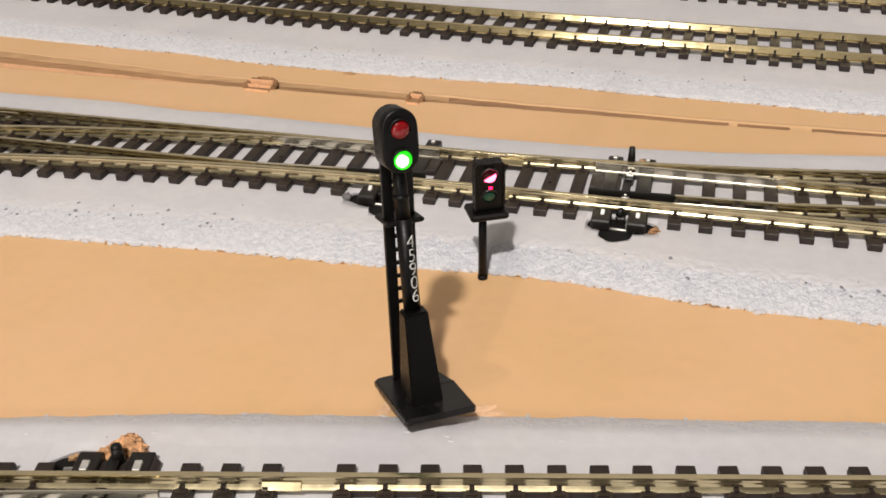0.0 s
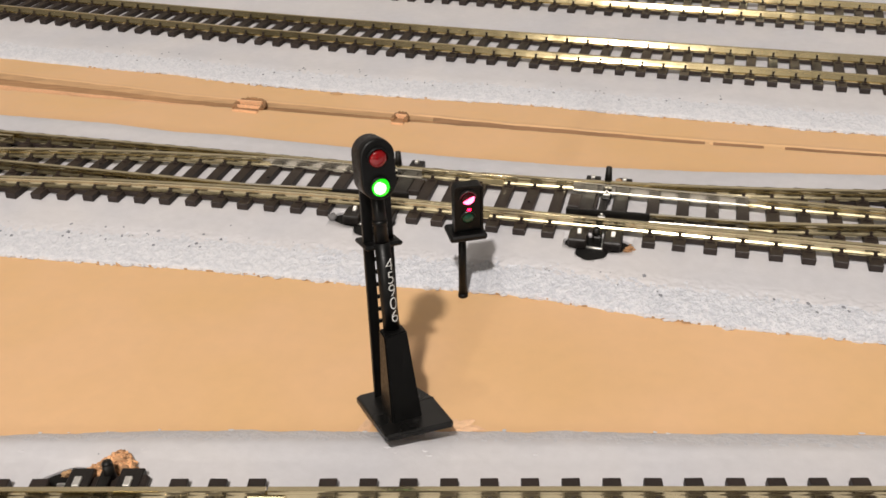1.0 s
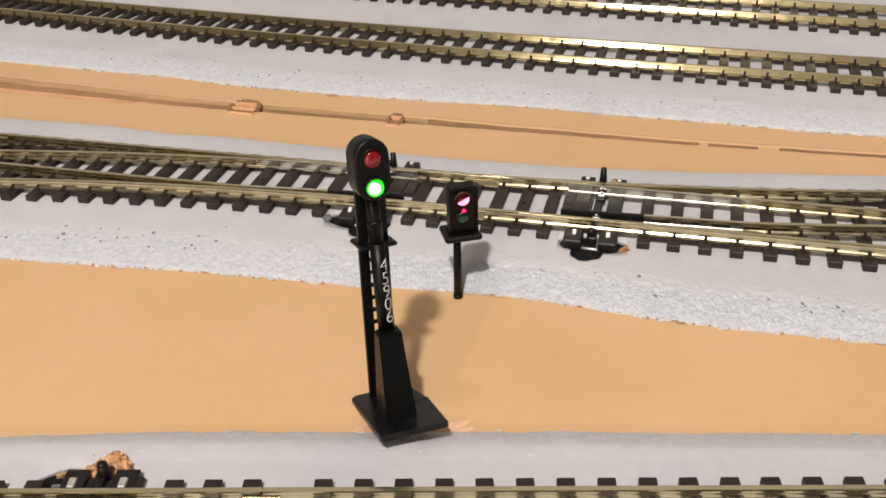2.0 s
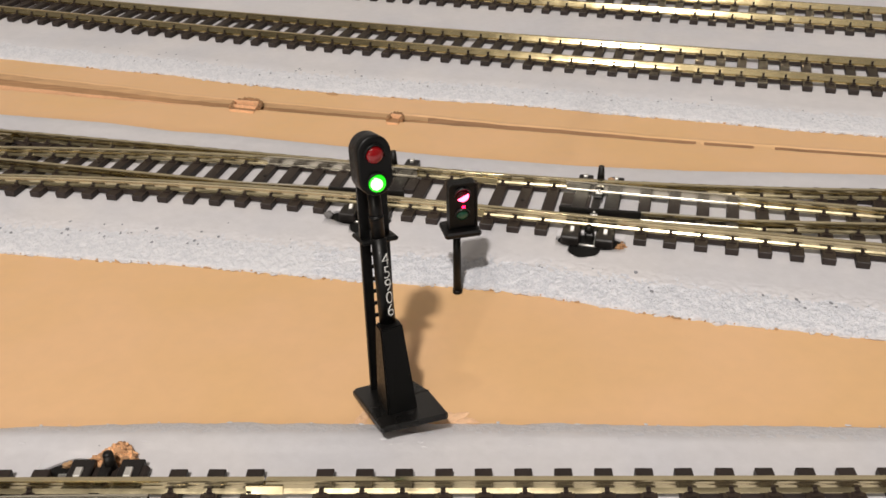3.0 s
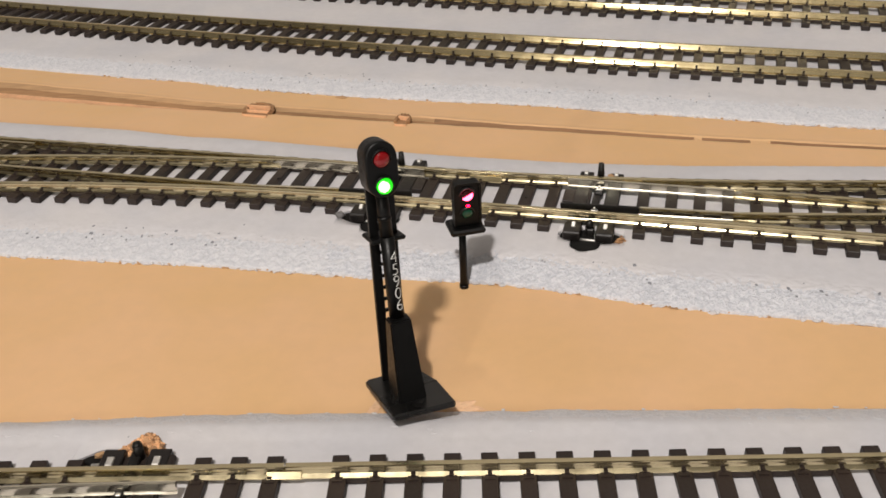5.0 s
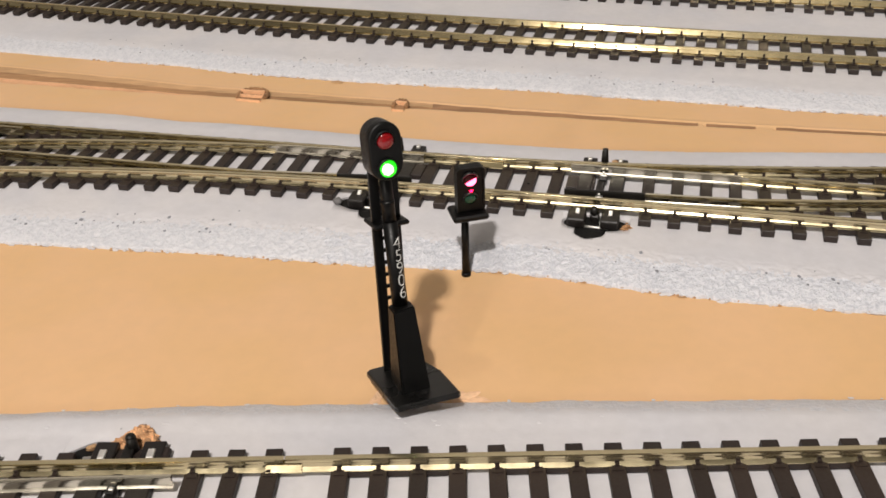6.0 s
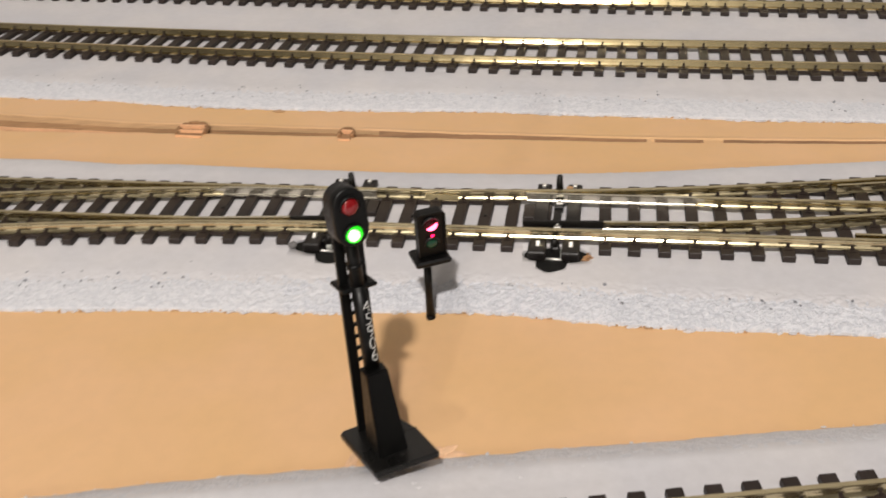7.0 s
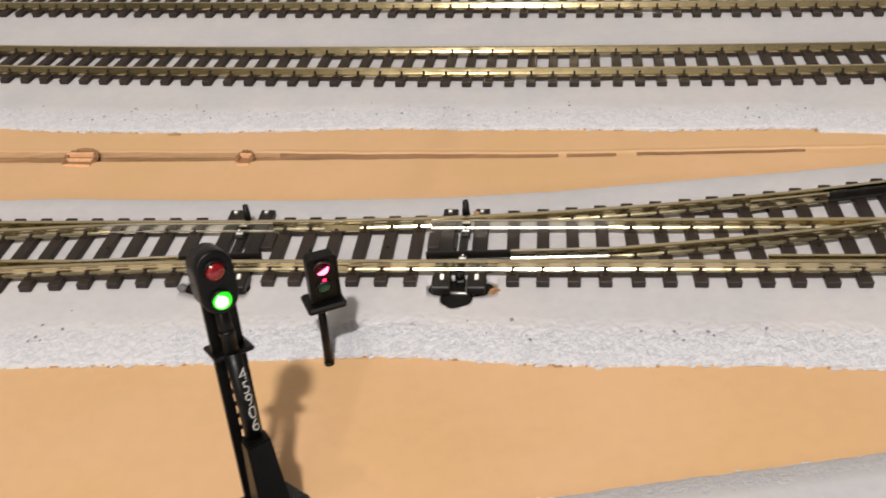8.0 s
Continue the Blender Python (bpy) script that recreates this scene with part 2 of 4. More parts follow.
# ---- the setting: a painted baseboard that fills the room, with unseen plain walls and ceiling added to close it ----
ROOM = 1700.0
TOP = 3.7          # top of the underlay
SLEEPER = 5.5      # top of the sleepers

# the joint: its middle, the width of the trough behind it and of the torn strip before it
JOINT = [(-700, 344), (-180, 298.8), (-132, 292.8), (-100, 288.6), (-86, 287.3), (-45, 283.7), (-6.7, 280.9), (30, 278.2), (64, 275.4), (86, 274.2), (122, 272.4), (700, 245)]
TROUGH = [(-700, 9.0), (-180, 8.6), (-132, 7.0), (-100, 5.6), (-60, 5.2), (-20, 4.2), (10, 2.6), (40, 2.0), (80, 1.4), (140, 1.1), (700, 1.0)]
STRIP = [(-700, 5.5), (-180, 5.0), (-132, 3.6), (-100, 1.6), (-86, 1.0), (-70, 0.5), (700, 0.4)]


def joint_depth(x):
    d = 1.2 if x < -20 else 1.2 - 0.3 * min((x + 20) / 150, 1)
    for a, b in ((69.0, 71.5), (86.0, 92.0), (140.0, 3000.0)):
        if a < x < b:
            d = 0.06
    return d * (0.9 + 0.25 * noise.noise(Vector((x * 0.25, 3.1, 0))))


bm = bmesh.new()
rows = []
for x in stations(-230, 210, 1.2, ROOM):
    y = lerp(JOINT, x) + 0.3 * noise.noise(Vector((x * 0.12, 0, 0))) + 0.15 * noise.noise(Vector((x * 0.5, 4, 0)))
    w = lerp(TROUGH, x) * (1 + 0.10 * noise.noise(Vector((x * 0.06, 9, 0))) + 0.03 * noise.noise(Vector((x * 0.6, 9, 0))))
    k = lerp(STRIP, x) * (1 + 0.25 * noise.noise(Vector((x * 0.3, 2, 0))))
    d = joint_depth(x)
    lip = 0.3 if x > -20 else 0.15
    line = [(-ROOM, 0), (y - k - 1.0, 0), (y - k, -0.06), (y - k * 0.6, -0.3 * d - 0.1 * noise.noise(Vector((x, 1, 0)))), (y - 0.35, -0.35 * d), (y, -d), (y + min(1.1, w * 0.4), -d * 0.95), (y + w * 0.62, -d * 0.6), (y + w, 0.02), (y + w + 0.7, lip), (y + w + 2.4, 0), (ROOM, 0)]
    rows.append([bm.verts.new((x, q, z)) for q, z in line])
for a, b in zip(rows, rows[1:]):
    for i in range(len(a) - 1):
        f = bm.faces.new((a[i], b[i], b[i + 1], a[i + 1]))
        if 2 <= i <= 7 and a[5].co.z < -0.25:
            f.material_index = 3 if i <= 3 else (4 if a[5].co.x > -15 + 9 * noise.noise(a[5].co * 0.2) else 1 if i > 6 else 2)
under = [bm.verts.new((x, y, -18)) for x, y in ((-ROOM, -ROOM), (ROOM, -ROOM), (ROOM, ROOM), (-ROOM, ROOM))]
bm.faces.new(under)
baseboard = tagged(link("baseboard", bm, [M_BOARD, M_GROOVE, M_DIRT, M_TORN, M_SLIT]), "tan painted baseboard with a gouged joint line", "baseboard", kind="structure")


def torn_patch(at, turn, bits, seed, material=M_TORN, flat=1.0):
    rnd = random.Random(seed)
    bm = bmesh.new()
    for i in range(bits):
        a = rnd.uniform(-1.8, 1.8)
        vs = lump(bm, (0, 0, 0), (rnd.uniform(1.2, 3.0), rnd.uniform(0.5, 1.0), rnd.uniform(0.25, 0.7) * flat), seed + i, 0.6, 2)
        m = Matrix.Translation((at[0] + a * math.cos(turn), at[1] + a * math.sin(turn) + rnd.uniform(-1.6, 1.6), 0.25 * flat)) @ Matrix.Rotation(turn + rnd.uniform(-0.5, 0.5), 4, "Z")
        bmesh.ops.transform(bm, matrix=m, verts=vs)
    return part("torn_patch", bm, material, baseboard, "torn board fibre along the joint")


def knot(at, size, slivers, seed):
    """A torn plug of board: flat fibres inside a dark ragged arch."""
    rnd = random.Random(seed)
    bm = bmesh.new()
    for i in range(slivers):
        f = i / max(slivers - 1, 1)
        vs = box(bm, -size[0] * 0.5, size[0] * 0.5, -size[1] * 0.065, size[1] * 0.065, -0.5, 0.5 + 1.0 * f, 0.2)
        m = Matrix.Translation((at[0] + rnd.uniform(-0.5, 0.5), at[1] + size[1] * (f * 0.66 - 0.45), 0)) @ Matrix.Rotation(rnd.uniform(-0.22, -0.05), 4, "Z") @ Matrix.Rotation(rnd.uniform(-0.25, 0.25), 4, "X")
        bmesh.ops.transform(bm, matrix=m, verts=vs)
    plug = part("torn_patch", bm, M_TORN, baseboard, "torn board fibre along the joint")
    bm = bmesh.new()
    for i in range(9):
        a = math.pi * (-0.06 + 1.12 * i / 8)
        vs = lump(bm, (0, 0, 0), (size[0] * 0.18, 0.8, 0.9), seed + i, 0.6, 2)
        m = Matrix.Translation((at[0] + math.cos(a) * size[0] * 0.55, at[1] + math.sin(a) * size[1] * 0.60, 0.45)) @ Matrix.Rotation(a + math.pi / 2, 4, "Z")
        bmesh.ops.transform(bm, matrix=m, verts=vs)
    box(bm, at[0] - size[0] * 0.45, at[0] + size[0] * 0.45, at[1] - size[1] * 0.45, at[1] + size[1] * 0.5, -0.3, 0.22, 0.1)
    part("torn_rim", bm, M_DIRT, plug, "dark ragged rim of the torn patch")


knot((-76.5, 287.2), (9.0, 8.5), 3, 3)
knot((-24.3, 282.0), (4.0, 6.5), 2, 8)
torn_patch((-51.7, 301.6), 0.1, 2, 15, M_GROOVE, 0.5)
torn_patch((17.0, 143.9), 0.9, 7, 21, M_SCUFF, 0.5)
torn_patch((17.4, 142.2), 0.2, 7, 23, M_SCUFF, 0.5)
torn_patch((-0.4, 139.6), 1.2, 7, 27, M_SCUFF, 0.5)

# dark so little light bounces; the north one near and pale for rail tops
for name, box_mm in (("wall_north", (-ROOM, ROOM, 900, 980, -18, 1600)), ("wall_south", (-ROOM, ROOM, -ROOM - 80, -ROOM, -18, 1600)),
                     ("wall_east", (ROOM, ROOM + 80, -ROOM - 80, ROOM + 80, -18, 1600)), ("wall_west", (-ROOM - 80, -ROOM, -ROOM - 80, ROOM + 80, -18, 1600)),
                     ("ceiling", (-ROOM - 80, ROOM + 80, -ROOM - 80, ROOM + 80, 1602, 1680))):
    bm = bmesh.new()
    box(bm, *box_mm)
    tagged(link(name, bm, M_PALE if name == "wall_north" else M_WALL), "plain unseen painted " + name.split("_")[0], name.split("_")[0], kind="structure")

# ---- grey underlay: three strips with rough bevelled edges ----
MID_FOOT = [(-700, 196), (-110, 189.3), (-63, 189.7), (-19, 188.8), (2, 189.0), (22, 188.9), (36, 187.2), (49, 184.9), (61, 183.4), (73, 182.2), (87, 181.8), (110, 180.4), (128, 178.2), (700, 135)]
MID_EDGE = [(-700, 209), (-113, 203.5), (-70, 203.8), (-22, 202.4), (0, 201.3), (21, 200.9), (48, 198.0), (74, 194.9), (105, 192.2), (132, 190.0), (700, 147)]
MID_BACK = [(-700, 310), (-155, 265.5), (-114, 263.0), (-90, 259.2), (-74, 258.9), (-38, 255.0), (-1, 251.6), (35, 249.8), (66, 250.3), (97, 252.6), (131, 254.8), (156, 256.9), (700, 300)]
REAR_FOOT = [(-700, 400), (-190, 322.0), (-140, 315.0), (-112, 312.0), (-93, 307.6), (-50, 302.0), (-9, 299.0), (3, 298.9), (28, 296.6), (56, 292.8), (65, 292.6), (100, 288.0), (125, 286.2), (147.0, 284.5), (148.0, 281.9), (165, 279.4), (700, 215)]
FRONT_FOOT = [(-700, 28), (-72, 128.1), (-50, 132.0), (-39, 134.1), (-22, 136.6), (-5.5, 138.6), (38, 144.8), (60, 147.3), (71, 148.9), (92, 151.5), (102, 152.6), (120, 155.0), (700, 232)]
FRONT_EDGE = [(-700, 24), (-78, 122.9), (-55, 126.4), (-33, 129.5), (-11, 132.6), (22, 137.0), (54, 140.7), (91, 145.0), (700, 222)]


def underlay(name, lines, lo, hi, label, seed, bevel, step=0.6, calm=lambda x: 0.0):
    """calm: 1 where the bevel is smooth, 0 where it crumbles. lines: functions of x that give the strip's section, foot to foot, as (y, z, roughness, material)."""
    bm = bmesh.new()
    rows = []
    for x in stations(lo, hi, step, ROOM - 2):
        row = []
        ease = calm(x)
        for y, z, k, mi in lines(x):
            k = k * (1 - 0.4 * ease) if k > 0.1 else k
            p = Vector((x, y, 0))
            d = 0.0
            if k > 0.1:
                q = p * 0.8 + 0.5 * Vector((noise.noise(p * 0.9), noise.noise(p * 0.9 + Vector((0, 0, 7))), seed))
                d = 1.1 - 2.2 * noise.voronoi(q)[0][0] + 0.8 * noise.noise(p * 0.3) + 0.5 * noise.noise(p * 2.0)
            elif k:
                d = noise.noise(p * 0.08)
            row.append((bm.verts.new((x, y + 0.45 * k * noise.noise(p * 0.5 + Vector((0, seed, 4))), max(z + 0.28 * k * d, 0.0 if z < 0.01 else 0.05))), mi))
        rows.append(row)
    for a, b in zip(rows, rows[1:]):
        for i in range(len(a) - 1):
            f = bm.faces.new((a[i][0], b[i][0], b[i + 1][0], a[i + 1][0]))
            mi = a[i][1]
            if mi and a[i][0].co.z > TOP * 0.86 + 0.5 * noise.noise(a[i][0].co * 0.7):
                mi = 0
            if mi and calm(a[i][0].co.x) > 0.5 + 0.6 * noise.noise(a[i][0].co * 0.25):
                mi = 2
            f.material_index = mi
    strip = link(name, bm, [M_GREY, bevel, M_SOFT])
    for q in strip.data.polygons:
        q.use_smooth = True
    return tagged(strip, label, "underlay", kind="structure")


def bevel_section(foot, edge, steps, rough=1.0):
    """From the board up the bevel to the flat."""
    out = [(foot, -0.4, rough, 1), (foot + (edge - foot) * 0.02, 0.55, rough, 1)]
    for i in range(1, steps):
        s = i / steps
        out.append((foot + (edge - foot) * s, 0.55 + (TOP - 0.55) * math.sin(s * math.pi / 2) ** 0.9, rough * min(1.0, (1 - s) * 3 + 0.1), 1))
    return out + [(edge, TOP, 0.05, 0)]


def mid_lines(x):
    b = min(lerp(MID_BACK, x), lerp(REAR_FOOT, x) - 6)
    e = lerp(MID_EDGE, x)
    row = bevel_section(lerp(MID_FOOT, x), e, 34)
    row += [(e + (b - 2 - e) * s, TOP, 0.03, 0) for s in (0.015, 0.04, 0.1, 0.3, 0.5, 0.7, 0.9)]
    return row + [(b - 1, TOP, 0.2, 0), (b, TOP - 0.5, 0.4, 1), (b + 3.0, -0.4, 0.5, 1)]


def rear_lines(x):
    f = lerp(REAR_FOOT, x) + 0.5 * noise.noise(Vector((x * 0.08, 2, 0)))
    row = bevel_section(f, f + 11.5, 24, 0.7)
    return row + [(f + 12.1, TOP, 0.03, 0), (f + 14, TOP, 0.03, 0), (f + 20, TOP, 0.03, 0), (f + 60, TOP, 0.03, 0), (f + 150, TOP, 0.02, 0), (ROOM - 2, TOP, 0, 0), (ROOM - 1, 0, 0, 0)]


def front_lines(x):
    f = min(lerp(FRONT_FOOT, x) + 0.4 * noise.noise(Vector((x * 0.15, 6, 0))), lerp(MID_FOOT, x) - 2)
    e = min(lerp(FRONT_EDGE, x) - 1.8, f - 6)
    row = [(-ROOM + 1, 0, 0, 0), (-ROOM + 2, TOP, 0, 0), (e - 150, TOP, 0.02, 0), (e - 60, TOP, 0.03, 0), (e - 20, TOP, 0.04, 0), (e - 4, TOP, 0.1, 0), (e - 0.6, TOP, 0.15, 0)]
    for s in (0.15, 0.35, 0.55, 0.75, 0.92):
        row.append((e + (f - e) * s, TOP * (1 - s) ** 0.8, 0.35, 1))
    return row + [(f, -0.4, 0.4, 1)]


mid_underlay = underlay("underlay_middle", mid_lines, -160, 165, "grey painted foam underlay with a rough bevelled edge", 1, M_ROUGH, 0.42, lambda x: min(max((5 - x) / 50, 0), 1))
underlay("underlay_rear", rear_lines, -230, 200, "broad grey painted underlay with a rough front bevel", 5, M_SOFT, 0.6, lambda x: 0.9)
front_underlay = underlay("underlay_front", front_lines, -110, 140, "smooth grey painted underlay with a soft edge", 9, M_SOFT)


def cut_hole(ob, at, size, turn):
    """An oval hole right through a strip, with ragged rim."""
    bm = bmesh.new()
    vs = bmesh.ops.create_cone(bm, cap_ends=True, segments=28, radius1=1, radius2=1, depth=1)["verts"]
    for v in vs:
        k = 1 + 0.10 * noise.noise(Vector((v.co.x * 2, v.co.y * 2, at[0])))
        v.co = Vector((v.co.x * size[0] * k, v.co.y * size[1] * k, v.co.z * 12))
    bmesh.ops.transform(bm, matrix=Matrix.Translation((at[0], at[1], 5.0)) @ Matrix.Rotation(turn, 4, "Z"), verts=vs)
    cutter = link("cutter", bm, M_GREY)
    mod = ob.modifiers.new("hole", "BOOLEAN")
    mod.operation, mod.object, mod.solver = "DIFFERENCE", cutter, "EXACT"
    me = bpy.data.meshes.new_from_object(ob.evaluated_get(bpy.context.evaluated_depsgraph_get()))
    ob.modifiers.clear()
    ob.data = me
    bpy.data.objects.remove(cutter)


# ---- track ----
SIDE = [(1.12, 0), (1.12, 0.24), (0.64, 0.48), (0.58, 0.70), (0.42, 1.15), (0.26, 1.66), (0.60, 1.80), (0.66, 1.86), (0.57, 2.14), (0.46, 2.50), (0.45, 2.575), (0.0, 2.60)]
PROFILE = [(-1.12, 0)] + SIDE + [(-a, h) for a, h in SIDE[-2:0:-1]]
TSIDE = [(1.12, 0), (1.12, 0.16), (0.78, 0.36), (0.42, 0.70), (0.376, 1.25), (0.28, 1.66), (0.60, 1.80), (0.62, 1.86), (0.593, 2.28), (0.515, 2.54), (0.50, 2.575), (0.0, 2.60)]
TPROFILE = [(-1.12, 0)] + TSIDE + [(-a, h) for a, h in TSIDE[-2:0:-1]]
BSIDE = [(0.58, 0.0), (0.58, 0.22), (0.30, 0.42), (0.15, 0.56), (0.13, 1.55), (0.44, 1.70), (0.46, 1.80), (0.42, 2.40), (0.39, 2.56), (0.0, 2.61)]
BLADE = [(-0.58, 0.0)] + BSIDE + [(-a, h) for a, h in BSIDE[-2:0:-1]]
JOINER = [(-1.38, 0.02), (1.38, 0.02), (1.38, 0.30), (1.24, 0.50), (0.66, 1.42), (0.60, 1.58), (0.44, 1.58), (0.44, 0.7), (-0.44, 0.7), (-0.44, 1.58), (-0.60, 1.58), (-0.66, 1.42), (-1.24, 0.50), (-1.38, 0.30)]
HALF = 8.85        # rail centre to track centre
END = 14.7         # sleeper end to track centre


def sleeper_mesh(lo, hi, rails, w=3.1, clip=1.15):
    """A moulded sleeper from lo to hi across the track, with a pair of rail chairs at each rail."""
    bm = bmesh.new()
    box(bm, -w / 2, w / 2, lo, hi, 3.72 - SLEEPER, 0, 0.14)
    for r in rails:
        for s in (-1, 1):
            a, b = sorted((r + s * 1.0, r + s * 2.1))
            box(bm, -0.95, 0.95, a, b, -0.05, 0.30)
            a, b = sorted((r + s * 0.40, r + s * 1.35))
            box(bm, -0.40, 0.40, a, b, 0.2, 0.78)
            a, b = sorted((r + s * 0.25, r + s * 0.72))
            box(bm, -0.34, 0.34, a, b, 0.7, clip)
    me = bpy.data.meshes.new("sleeper")
    bmesh.ops.recalc_face_normals(bm, faces=bm.faces)
    bmesh.ops.scale(bm, vec=(MM, MM, MM), verts=bm.verts)
    bm.to_mesh(me)
    bm.free()
    me.materials.append(M_PLASTIC)
    return me


def put_sleeper(me, x, y, turn, parent, rnd):
    ob = new("sleeper", me)
    ob.parent = parent
    ob.matrix_basis = pose(x * MM, y * MM, SLEEPER * MM, 0, rnd.uniform(-0.6, 0.6), math.degrees(turn) + rnd.uniform(-0.8, 0.8))
    return ob


def along(curve, s0, s1, step):
    """Points of a line y = curve(x), at even steps of its length, with the way it runs."""
    out, x, s = [], s0, 0.0
    while x < s1:
        d = Vector((1, (curve(x + 0.5) - curve(x - 0.5)), 0)).normalized()
        out.append((x, curve(x), math.atan2(d.y, d.x)))
        x += step * d.x
    return out


def plain_track(name, curve, x0, x1, phase, pitch, label, seed=1):
    """A straight or gently curved length of track; curve gives the centre's y at x."""
    rnd = random.Random(seed)
    thing = tagged(empty(name), label, "track", group="plain track")
    pts = along(curve, x0, x1, 6.0)
    for s in (-1, 1):
        bm = bmesh.new()
        sweep(bm, PROFILE, [(x - math.sin(a) * HALF * s, y + math.cos(a) * HALF * s, SLEEPER) for x, y, a in pts])
        part("rail", bm, M_RAIL, thing, "bright nickel-silver rail")
    me = sleeper_mesh(-14.4, 14.4, (-HALF, HALF), clip=1.75)
    left, right = pitch
    xs = [phase - left * i for i in range(int((phase - x0) / left), 0, -1)] + [phase + right * i for i in range(int((x1 - phase) / right))]
    places = [(x, curve(x), math.atan(curve(x + 0.5) - curve(x - 0.5))) for x in xs]
    for x, y, a in places:
        put_sleeper(me, x, y, a, thing, rnd)
    k = 0
    for p, q in zip(places, places[1:]):
        k += 1
        gap = (Vector(p[:2]) - Vector(q[:2])).length
        for s in (-1, 1):
            if (k + (s > 0) * 3) % 7 == 0:
                continue
            ends = [Vector((x - math.sin(a) * HALF * s, y + math.cos(a) * HALF * s, 0)) for x, y, a in (p, q)]
            m = Matrix.Translation((ends[0] + ends[1]) / 2) @ Matrix.Rotation(p[2], 4, "Z")
            bm = bmesh.new()
            box(bm, -gap / 2, gap / 2, -1.2, 1.2, 4.2, 5.42, 0, m)
            part("sleeper_web", bm, M_PLASTIC, thing)
    return thing


plain_track("track", lambda x: 337.1 - 0.1270 * x + 0.00012 * x * x, -400, 420, 38.2, (7.40, 6.97), "nickel-silver model track on dark sleepers on grey underlay", seed=2)
plain_track("track", lambda x: 398.9 - 0.1430 * x + 0.00004 * x * x, -400, 420, 40.0, (7.35, 7.0), "nickel-silver model track along the back of the underlay", seed=3)

# ---- the middle line: two turnouts, toe to toe ----
MO, MD = Vector((13.0, 223.95, 0)), Vector((0.99716, -0.0753, 0))
MN = Vector((0.0753, 0.99716, 0))
MT = math.atan2(MD.y, MD.x)


def mid(u, v, z=0.0):
    return MO + MD * u + MN * v + Vector((0, 0, z))


